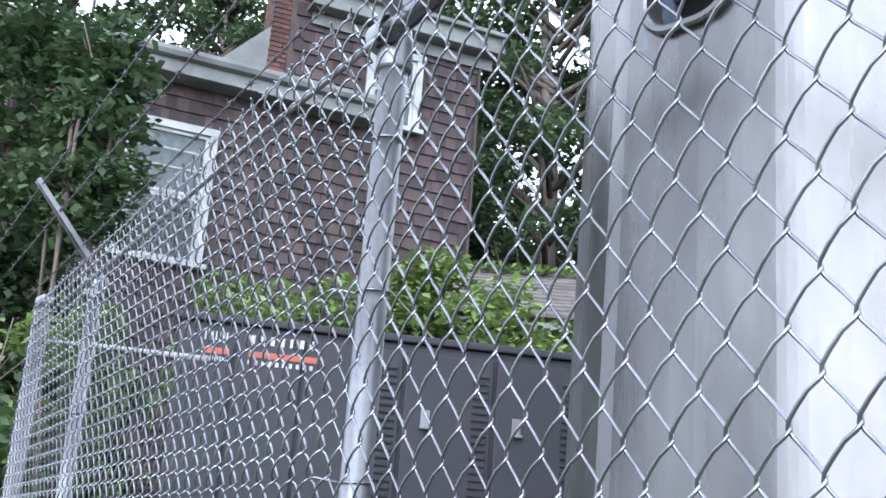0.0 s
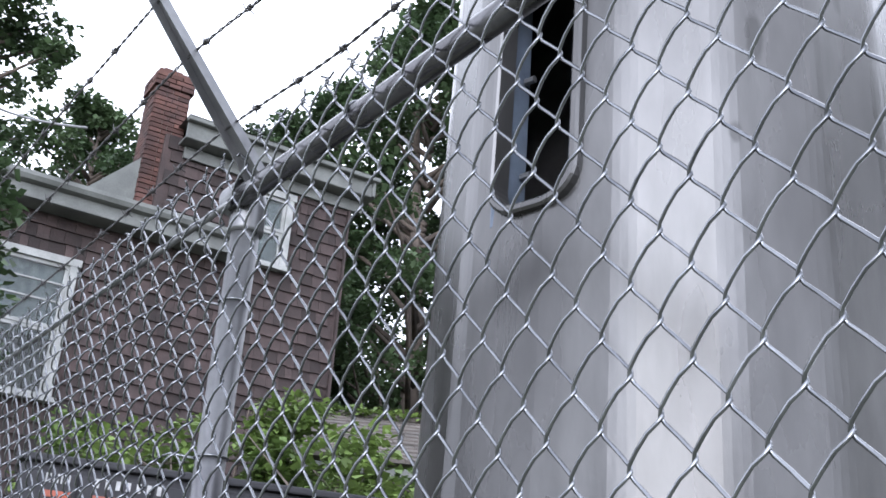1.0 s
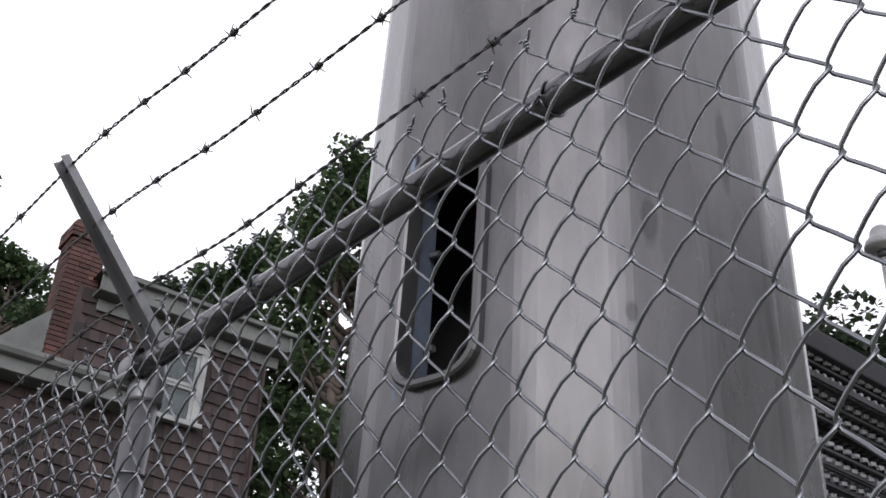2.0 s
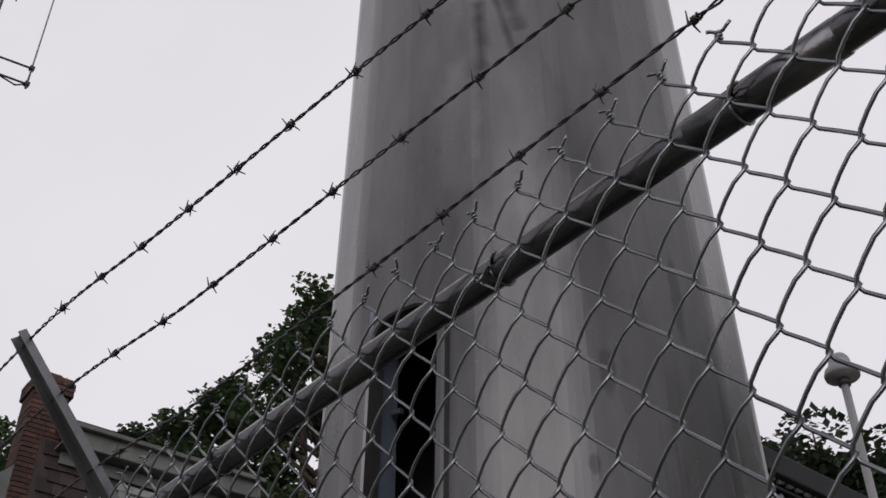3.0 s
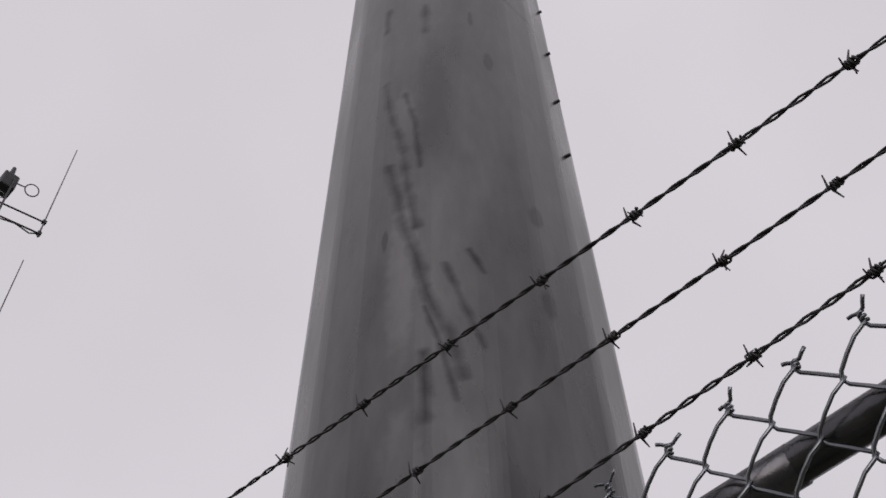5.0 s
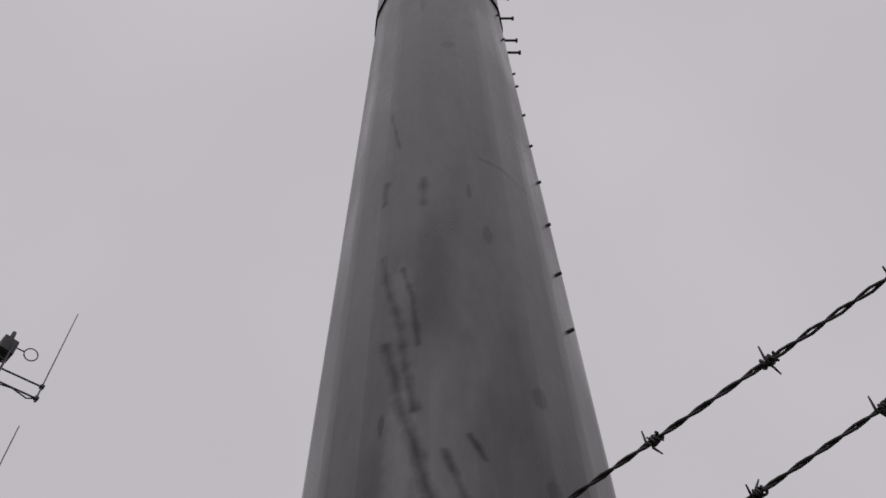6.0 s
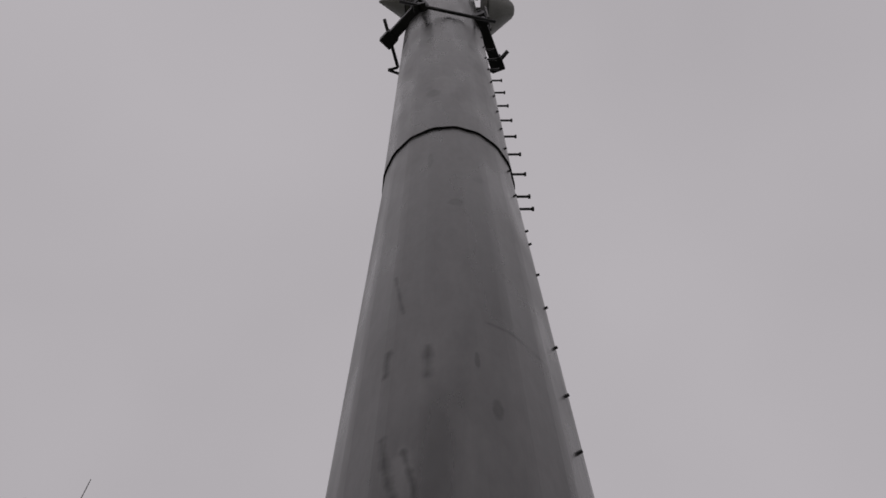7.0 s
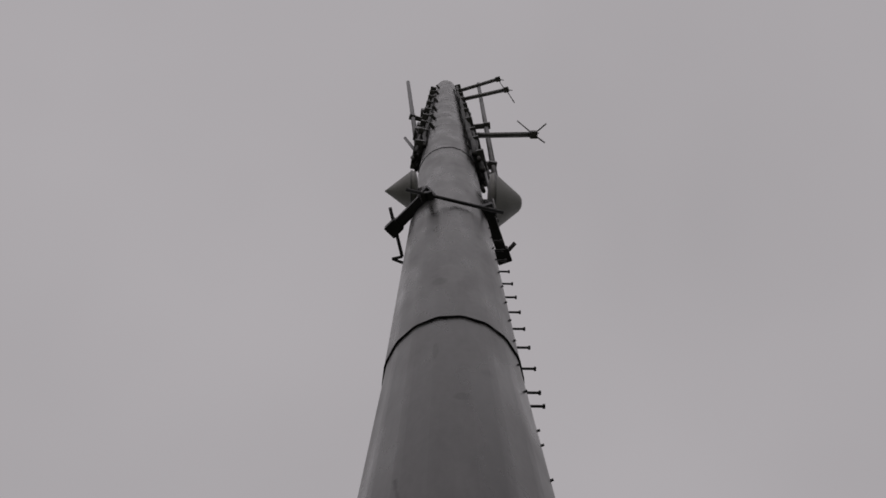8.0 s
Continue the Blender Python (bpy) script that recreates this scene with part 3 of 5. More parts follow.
def monopole():
    root = empty("monopole_tower", Matrix.Translation(POLE), "tall tapered many-sided galvanized steel monopole with bolted pegs", "tower")
    a = radians(HOLE_A)
    out, across = Vector((math.cos(a), math.sin(a), 0)), Vector((-math.sin(a), math.cos(a), 0))
    lower = part("lower_section", thick_shell(0.0, JOINT_1, 30, 0.012), M_POLE, root, "streaked galvanized steel with a hand hole")
    bm = bmesh.new()
    ring = slot_outline(HOLE_W, HOLE_Z0, HOLE_Z1, 0.055)
    v0 = [bm.verts.new(across * x + Vector((0, 0, z)) + out * 0.30) for x, z in ring]
    v1 = [bm.verts.new(across * x + Vector((0, 0, z)) + out * 0.60) for x, z in ring]
    for k in range(len(ring)):
        q = (k + 1) % len(ring)
        bm.faces.new((v0[k], v0[q], v1[q], v1[k]))
    bm.faces.new(list(reversed(v0)))
    bm.faces.new(v1)
    bmesh.ops.recalc_face_normals(bm, faces=bm.faces)
    cutter = part("cutter", bm, M_HOLE_SHADE)
    cutter.matrix_basis = Matrix.Translation(POLE)
    cut = lower.modifiers.new("cut", "BOOLEAN")
    cut.operation, cut.object, cut.solver = "DIFFERENCE", cutter, "EXACT"
    bpy.context.view_layer.update()
    done = bpy.data.meshes.new_from_object(lower.evaluated_get(bpy.context.evaluated_depsgraph_get()))
    lower.modifiers.clear()
    lower.data = done
    bpy.data.objects.remove(cutter)
    # raised rim round the hole
    bm = bmesh.new()
    r = pole_r(2.65)
    loops = []
    for grow, lift in ((0.004, -0.03), (0.004, 0.010), (0.008, 0.014), (0.016, 0.014), (0.020, 0.010), (0.022, -0.02)):
        outline = slot_outline(HOLE_W + 2 * grow - 0.010, HOLE_Z0 - grow + 0.005, HOLE_Z1 + grow - 0.005, 0.055 + grow - 0.005)
        loops.append([bm.verts.new(across * x + Vector((0, 0, z)) + out * (math.sqrt(max(pole_r(z) ** 2 - x * x, 0.01)) + lift)) for x, z in outline])
    for p, q in zip(loops, loops[1:]):
        for k in range(len(p)):
            j = (k + 1) % len(p)
            bm.faces.new((p[k], p[j], q[j], q[k]))
    bmesh.ops.recalc_face_normals(bm, faces=bm.faces)
    rim = part("hand_hole_rim", bm, M_POLE, root)
    # plate with two bolts, inside the hole at its far side
    plate = part("inner_plate", box(-across * 0.086 + out * (r - 0.05) + Vector((0, 0, 2.66)), (0.010, 0.085, 0.50), 0.002, Matrix.Rotation(a + radians(90 + 4), 4, "Z")), M_PLATE, root, "bluish steel plate inside the hole")
    for z in (2.53, 2.72):
        tubes("bolt", [([-across * 0.080 + out * (r - 0.075) + Vector((0, 0, z)), -across * 0.060 + out * (r - 0.075) + Vector((0, 0, z))], 0.007)], M_PIPE, plate, 6, False)
    # added sheet across the hollow, its colour standing in for the shade inside
    part("shade_sheet", box(out * 0.0 + Vector((0, 0, 2.7)), (0.02, 0.72, 1.6), 0, Matrix.Rotation(a, 4, "Z")), M_HOLE_SHADE, root, "added sheet standing in for the shaded inside of the pole")
    mid = part("middle_section", thick_shell(JOINT_1, JOINT_2, 14, 0.012), M_POLE, root)
    top = part("upper_section", thick_shell(JOINT_2, TOP, 16, 0.010), M_POLE, root)
    for z, lap in ((JOINT_1, mid), (JOINT_2, top)):
        bm = bmesh.new()
        v0, v1 = [], []
        for k in range(SIDES):
            for e in BEND:
                w = radians(EDGE + 20 * k) + e
                rr = pole_r(z + 0.01) + 0.002
                v0.append(bm.verts.new((rr * math.cos(w), rr * math.sin(w), z - 0.012)))
                v1.append(bm.verts.new(((rr - 0.02) * math.cos(w), (rr - 0.02) * math.sin(w), z - 0.010)))
        for k in range(len(v0)):
            q = (k + 1) % len(v0)
            bm.faces.new((v0[k], v0[q], v1[q], v1[k]))
        part("lap_edge", bm, M_DARKSTEEL, lap, "dark lap joint edge")
    cap = part("top_cap", cone_bm(pole_r(TOP), 0.06, 0.5, (0, 0, TOP + 0.25)), M_MIDSTEEL, root)
    tubes("lightning_rod", [([(0, 0, TOP + 0.4), (0, 0, TOP + 2.2)], [0.025, 0.008])], M_MIDSTEEL, root, 8)
    # climbing lugs below, pegs above
    lug = peg_mesh(0.004, 0.45)
    peg = peg_mesh(0.078)
    for z in (4.77, 5.13, 5.50, 5.88, 6.26, 6.63, 7.03, 7.22):
        place_peg(root, lug, 30.0 - 5.5 * (7.22 - z), z, "climbing_lug")
    for k in range(17):
        place_peg(root, peg, 49.0, 7.885 if k == 0 else 8.09 + 0.405 * (k - 1), "step_peg")
        if k < 12:
            place_peg(root, lug, 20.0, 7.575 + 0.42 * k, "climbing_lug")
    return root


def cone_bm(r0, r1, h, at):
    bm = bmesh.new()
    bmesh.ops.create_cone(bm, cap_ends=True, segments=18, radius1=r0, radius2=r1, depth=h, matrix=Matrix.Translation(at))
    return bm


def peg_mesh(length, stout=1.0):
    v, f = tube_data([(-0.01, 0, 0), (0.008, 0, 0), (0.009, 0, 0), (length, 0, 0), (length + 0.001, 0, 0), (length + 0.012, 0, 0)], [k * stout for k in (0.014, 0.014, 0.0075, 0.0075, 0.013, 0.013)], 8)
    me = bpy.data.meshes.new("peg")
    me.from_pydata(v, [], f)
    me.materials.append(M_DARKSTEEL)
    return me


def place_peg(root, me, angle, z, name):
    share(name, me, Matrix.Translation(pole_point(angle, z, -0.004)) @ pose(0, 0, 0, 0, -3, angle), root)


def dish(at, aim, base, length, blunt):
    """A microwave dish seen edge-on: back plate, drum rim, cone-shaped cover, bracket and its pipe."""
    root = empty("microwave_dish", Matrix.Translation(POLE + Vector(at)) @ pose(0, 0, 0, 0, 90, aim), "grey microwave dish with a cone-shaped cover", "antenna", "dishes on the monopole")
    n = 28

    def turned(name, prof, mat, parent):
        verts, faces = [], []
        for r, h in prof:
            for k in range(n):
                w = 2 * math.pi * k / n
                verts.append((r * base * math.cos(w), r * base * math.sin(w), h * length))
        for i in range(len(prof) - 1):
            for k in range(n):
                q = (k + 1) % n
                faces.append((i * n + k, i * n + q, (i + 1) * n + q, (i + 1) * n + k))
        return raw(name, verts, faces, mat, parent, True)

    shroud = turned("shroud", [(0.0, -0.16), (0.7, -0.14), (0.97, -0.08), (1.0, 0.0), (1.0, 0.06)], M_RADOME, root)
    turned("rim_band", [(1.0, 0.03), (1.035, 0.04), (1.035, 0.09), (1.0, 0.10)], M_MIDSTEEL, shroud)
    turned("cover", [(0.99, 0.06), (0.93, 0.15), (blunt + 0.06, 0.92), (blunt * 0.7, 1.0), (0.0, 1.02)], M_RADOME, root)
    tubes("bracket", [([(0, 0, -0.15 * length), (0, 0, -0.5 * length)], 0.03)], M_MIDSTEEL, root, 8)
    tubes("mount_pipe", [([(0.45, 0, -0.45 * length), (-0.40, 0, -0.45 * length)], 0.03)], M_MIDSTEEL, root, 10)


def ring_mount(z, mat):
    root = empty("ring_mount", Matrix.Translation(POLE), "bolted steel band clamped round the pole top", "antenna mount", "bands round the monopole")
    bm = bmesh.new()
    bmesh.ops.create_cone(bm, cap_ends=False, segments=18, radius1=pole_r(z) + 0.025, radius2=pole_r(z) + 0.025, depth=0.07, matrix=Matrix.Translation((0, 0, z)) @ Matrix.Rotation(radians(EDGE), 4, "Z"))
    part("band", bm, mat, root)
    for k in range(3):
        w = 40 + 120 * k
        part("clamp_lug", box(pole_point(w, z, 0.05), (0.1, 0.05, 0.1), 0.006, Matrix.Rotation(radians(w), 4, "Z")), mat, root)


def side_arm(z, angle, reach, twin, mat, whips):
    """A long horizontal arm with a clamp at its end that carries thin rods."""
    root = empty("side_arm", Matrix.Translation(POLE), "long horizontal steel arm holding small rod antennas", "antenna mount", "arms on the monopole")
    p0, p1 = pole_point(angle, z, 0), pole_point(angle, z, reach)
    tubes("boom", [([p0, p1], 0.045)], mat, root, 10)
    if twin:
        up = Vector((0, 0, twin))
        tubes("brace", [([p0 + up, p1 + Vector((0, 0, 0.03))], 0.016)], mat, root, 8)
    part("end_clamp", box(p1, (0.12, 0.12, 0.2), 0.01, Matrix.Rotation(radians(angle), 4, "Z")), mat, root)
    for dx, dy, dz in whips:
        tubes("rod", [([p1, p1 + Vector((dx, dy, dz))], 0.012)], mat, root, 6)


# ---- things further off, placed by bearing from the gate ----
EYE = Vector((0.673, -0.682, 1.59))


def bearing(az, dist, z=0.0):
    return Vector((EYE.x - dist * math.sin(radians(az)), EYE.y + dist * math.cos(radians(az)), z))


def facing(az, dist):
    """A frame on a wall that faces the eye: x along it to the right, y away, z up."""
    return Matrix.Translation(bearing(az, dist)) @ Matrix.Rotation(radians(az), 4, "Z")


# ---- house ----
HOUSE = facing(86, 13.0)


def window_unit(root, s0, s1, z0, z1, sashes, front=-0.03):
    w = empty("window", pose(0, 0, 0), "", "")
    w.parent = root
    cx, cz, sx, sz = (s0 + s1) / 2, (z0 + z1) / 2, s1 - s0, z1 - z0
    t = 0.095
    bm = bmesh.new()
    for c, d in (((s0 + t / 2, front, cz), (t, 0.05, sz)), ((s1 - t / 2, front, cz), (t, 0.05, sz)), ((cx, front - 0.003, z1 - t / 2), (sx + 0.06, 0.06, t)), ((cx, front - 0.02, z0 + 0.03), (sx + 0.10, 0.11, 0.06))):
        add_box(bm, c, d, 0.006)
    part("window_frame", bm, M_TRIM, w)
    iz = z0 + 0.06
    h = (z1 - t - iz) / sashes
    for k in range(sashes):
        za, zb = iz + k * h, iz + (k + 1) * h
        bm = bmesh.new()
        y = front + 0.02 + 0.012 * (1 - k)
        x0, x1, b = s0 + t, s1 - t, 0.045
        for c, d in (((x0 + b / 2, y, (za + zb) / 2), (b, 0.03, zb - za)), ((x1 - b / 2, y, (za + zb) / 2), (b, 0.03, zb - za)), ((cx, y + 0.001, za + b / 2), (x1 - x0, 0.03, b)), ((cx, y + 0.001, zb - b / 2), (x1 - x0, 0.03, b))):
            add_box(bm, c, d, 0.004)
        sash = part("sash", bm, M_TRIM, w)
        part("pane", box((cx, y + 0.006, (za + zb) / 2), (x1 - x0 - 0.03, 0.006, zb - za - 0.03)), M_GLASS, w)


def house():
    root = empty("house", HOUSE, "old two-storey house clad in weathered brown wood shingles", "house")
    S0, S1, WT = -3.2, 6.06, 8.6
    win = ((1.60, 2.66, 4.84, 6.58), (4.46, 5.24, 7.14, 8.26))
    # wall with its openings, as a row of blocks
    zone = lambda a, b, c, d: part("wall_panel", box(((a + b) / 2, 0.13, (c + d) / 2), (b - a, 0.2, d - c)), M_SHINGLE_ALL, root)
    zone(S0, win[0][0] + 0.05, 0, 7.2)
    zone(win[0][1] - 0.05, 3.4, 0, 7.2)
    zone(win[0][0] + 0.05, win[0][1] - 0.05, 0, win[0][2] + 0.03)
    zone(win[0][0] + 0.05, win[0][1] - 0.05, win[0][3] - 0.05, 7.2)
    zone(3.4, win[1][0] + 0.05, 0, WT)
    zone(win[1][1] - 0.05, S1, 0, WT)
    zone(win[1][0] + 0.05, win[1][1] - 0.05, 0, win[1][2] + 0.03)
    zone(win[1][0] + 0.05, win[1][1] - 0.05, win[1][3] - 0.05, WT)
    for c, d in (((S1 - 0.1, 3.6, WT / 2), (0.2, 6.7, WT)), ((S0 + 0.1, 3.6, 3.6), (0.2, 6.7, 7.2)), (((S0 + S1) / 2, 7.0, 3.6), (S1 - S0, 0.2, 7.2))):
        part("side_wall", box(c, d), M_SHINGLE_ALL, root)
    part("room_floor", box((1.4, 3.6, 4.4), (8.8, 6.6, 0.1)), M_MORTAR, root)
    for w in win:
        window_unit(root, *w, 2)
    for z in (6.02, 6.24):
        part("muntin", box((2.13, -0.012, z), (0.86, 0.022, 0.022), 0.003), M_TRIM, root)
    part("room_partition", box((2.6, 1.3, 5.8), (6.6, 0.08, 2.7)), M_MORTAR, root)
    part("room_partition", box((4.7, 1.3, 7.7), (2.4, 0.08, 1.5)), M_MORTAR, root)
    part("curtain", box((2.13, 0.06, 6.02), (0.84, 0.012, 0.86)), M_CURTAIN, root, "pale lace curtain behind the upper sash")
    part("window_shade", box((4.85, 0.06, 7.72), (0.56, 0.012, 0.95)), M_CURTAIN, root, "pale roller shade")
    # eaves of the low wing and of the main block
    bm = bmesh.new()
    add_box(bm, ((S0 + 4.35) / 2, -0.30, 7.20), (4.35 - S0 + 0.3, 0.035, 0.24), 0.006)
    add_box(bm, ((S0 + 4.35) / 2, -0.14, 7.09), (4.35 - S0 + 0.3, 0.30, 0.025))
    part("wing_fascia", bm, M_FASCIA, root)
    bm = bmesh.new()
    prof = [(-0.33, 7.24), (-0.40, 7.26), (-0.43, 7.31), (-0.43, 7.36), (-0.425, 7.36), (-0.42, 7.32), (-0.33, 7.30)]
    loops = [[bm.verts.new((s, y, z)) for y, z in prof] for s in (S0 - 0.15, 4.5)]
    for k in range(len(prof)):
        q = (k + 1) % len(prof)
        bm.faces.new((loops[0][k], loops[0][q], loops[1][q], loops[1][k]))
    bm.faces.new(loops[0])
    bm.faces.new(list(reversed(loops[1])))
    bmesh.ops.recalc_face_normals(bm, faces=bm.faces)
    part("gutter", bm, M_FASCIA, root)
    bm = bmesh.new()
    v = [bm.verts.new(p) for p in ((S0 - 0.2, -0.36, 7.34), (3.5, -0.36, 7.34), (3.5, 3.2, 8.2), (S0 - 0.2, 3.2, 8.2), (S0 - 0.2, 7.2, 7.3), (3.5, 7.2, 7.3), (S0 - 0.2, -0.36, 7.28), (3.5, -0.36, 7.28))]
    for f in ((0, 1, 2, 3), (3, 2, 5, 4), (0, 6, 7, 1), (6, 4, 5, 7), (0, 3, 4, 6), (1, 7, 5, 2)):
        bm.faces.new([v[k] for k in f])
    bmesh.ops.recalc_face_normals(bm, faces=bm.faces)
    part("wing_roof", bm, M_ROOF, root)
    # steep gable slope that meets the chimney
    bm = bmesh.new()
    v = [bm.verts.new(p) for p in ((2.35, 0.15, 7.36), (3.3, 0.15, 7.36), (3.3, 0.15, 8.35), (2.35, 4.5, 7.36), (3.3, 4.5, 7.36), (3.3, 4.5, 8.35))]
    for f in ((0, 1, 2), (3, 5, 4), (0, 2, 5, 3), (1, 4, 5, 2), (0, 3, 4, 1)):
        bm.faces.new([v[k] for k in f])
    bmesh.ops.recalc_face_normals(bm, faces=bm.faces)
    part("gable_slope", bm, M_FASCIA, root)
    for name, c, d, bev in (("cornice_board", (4.95, -0.24, 8.60), (2.75, 0.04, 0.22), 0.008), ("soffit", (4.95, -0.10, 8.50), (2.75, 0.28, 0.03), 0.003), ("frieze_board", (4.95, -0.02, 8.39), (2.6, 0.05, 0.16), 0.006),
                           ("crown_moulding", (4.95, -0.30, 8.74), (2.8, 0.10, 0.07), 0.02), ("side_cornice", (6.28, 3.3, 8.60), (0.04, 7.2, 0.22), 0.008)):
        part(name, box(c, d, bev), M_FASCIA, root)
    bm = bmesh.new()
    v = [bm.verts.new(p) for p in ((3.55, -0.36, 8.77), (6.35, -0.36, 8.77), (6.35, 7.3, 8.77), (3.55, 7.3, 8.77), (4.6, 2.2, 9.15), (5.3, 2.2, 9.15), (5.3, 5.0, 9.15), (4.6, 5.0, 9.15))]
    for f in ((0, 1, 5, 4), (1, 2, 6, 5), (2, 3, 7, 6), (3, 0, 4, 7), (4, 5, 6, 7), (3, 2, 1, 0)):
        bm.faces.new([v[k] for k in f])
    part("main_roof", bm, M_ROOF, root)
    part("corner_board", box((S1 + 0.012, 0.02, WT / 2), (0.03, 0.12, WT), 0.004), M_SHINGLE_ALL, root)
    shingles(root, S0, S1, win)
    lamp = part("wall_lamp", box((4.58, -0.06, 5.80), (0.13, 0.12, 0.09), 0.015), M_TRIM, root, "small pale wall lamp housing")
    part("lamp_arm", box((4.58, -0.02, 5.70), (0.05, 0.06, 0.16), 0.01), M_DARKSTEEL, lamp)
    tubes("conduit", [([(4.66, -0.02, 1.9), (4.66, -0.02, 5.6), (4.60, -0.03, 5.72)], 0.014)], M_FASCIA, lamp, 8)
    chimney(root)


def chimney(root):
    ch = part("chimney", box((3.41, 0.33, 8.42), (0.42, 0.42, 2.26)), M_MORTAR, root, "tall red brick chimney with a corbelled head")
    rng = random.Random(5)
    verts, faces = [], []

    def brick(cx, cy, cz, sx, sy, sz):
        b = len(verts)
        for dz in (-1, 1):
            for dx, dy in ((-1, -1), (1, -1), (1, 1), (-1, 1)):
                verts.append((cx + dx * sx / 2, cy + dy * sy / 2, cz + dz * sz / 2))
        faces.extend([(b + 3, b + 2, b + 1, b), (b + 4, b + 5, b + 6, b + 7), (b, b + 1, b + 5, b + 4), (b + 1, b + 2, b + 6, b + 5), (b + 2, b + 3, b + 7, b + 6), (b + 3, b, b + 4, b + 7)])

    z, row = 7.32, 0
    while z < 9.5:
        grow = 0.035 if 9.28 < z < 9.47 else 0.0
        half = 0.225 + grow
        for face in range(4):
            n = 2 + (row + face) % 2
            for k in range(n):
                w = 2 * half / n
                c = -half + w * (k + 0.5)
                d = half - 0.035 + rng.uniform(-0.004, 0.004)
                x, y = ((c, -d), (d, c), (-c, d), (-d, -c))[face]
                sx, sy = (w - 0.012, 0.09) if face % 2 == 0 else (0.09, w - 0.012)
                brick(3.41 + x, 0.33 + y, z + 0.028, sx, sy, 0.055)
        z += 0.068
        row += 1
    raw("bricks", verts, faces, M_BRICK, ch)["kind"] = "stuff"
    part("flue_cap", box((3.39, 0.33, 9.58), (0.26, 0.26, 0.12), 0.02), M_BRICK, ch)
    part("flashing", box((3.41, 0.33, 7.40), (0.50, 0.50, 0.06), 0.01), M_DARKSTEEL, ch)


def shingle_mesh(w, h):
    """A wooden shingle: thick at its butt, thin at its top."""
    me = bpy.data.meshes.new("shingle")
    a, b = w / 2 - 0.0015, 0.036
    v = [(-a, -b, 0), (a, -b, 0), (a, 0, 0), (-a, 0, 0), (-a, -0.004, h), (a, -0.004, h), (a, 0.002, h), (-a, 0.002, h)]
    me.from_pydata(v, [], [(3, 2, 1, 0), (0, 1, 5, 4), (1, 2, 6, 5), (2, 3, 7, 6), (3, 0, 4, 7), (4, 5, 6, 7)])
    return me


def shingles(root, s0, s1, win):
    rng = random.Random(8)
    step = 0.165
    sizes = [0.10, 0.125, 0.15, 0.175, 0.20]
    meshes = [shingle_mesh(w, step + 0.035) for w in sizes]
    for me in meshes:
        me.materials.append(M_SHINGLE)
    verts, faces = [], []
    count, z = 0, 1.8
    while z < 8.42:
        s = s0 + rng.uniform(0, 0.1)
        dz = rng.uniform(-0.006, 0.006)
        while s < s1 - 0.05:
            k = rng.randrange(5)
            w = sizes[k]
            c = s + w / 2
            s += w
            if c > s1 - 0.05 or (c < 3.5 and z > 7.0):
                continue
            if any(a - w / 2 < c < b + w / 2 and lo - step < z < hi for a, b, lo, hi in win):
                continue
            m = Matrix.Translation((c, 0.028 + rng.uniform(-0.003, 0.003), z + dz + rng.uniform(-0.008, 0.006))) @ pose(0, 0, 0, 0, rng.uniform(-1.2, 1.2), 0)
            if count < 300 and 4.6 < c < s1 and 5.6 < z < 8.4:
                share("shingle", meshes[k], m, root)
                count += 1
                continue
            b = len(verts)
            verts.extend(tuple(m @ v.co) for v in meshes[k].vertices)
            faces.extend(tuple(b + j for j in p.vertices) for p in meshes[k].polygons)
        z += step
    raw("shingles", verts, faces, M_SHINGLE_ALL, root)["kind"] = "stuff"


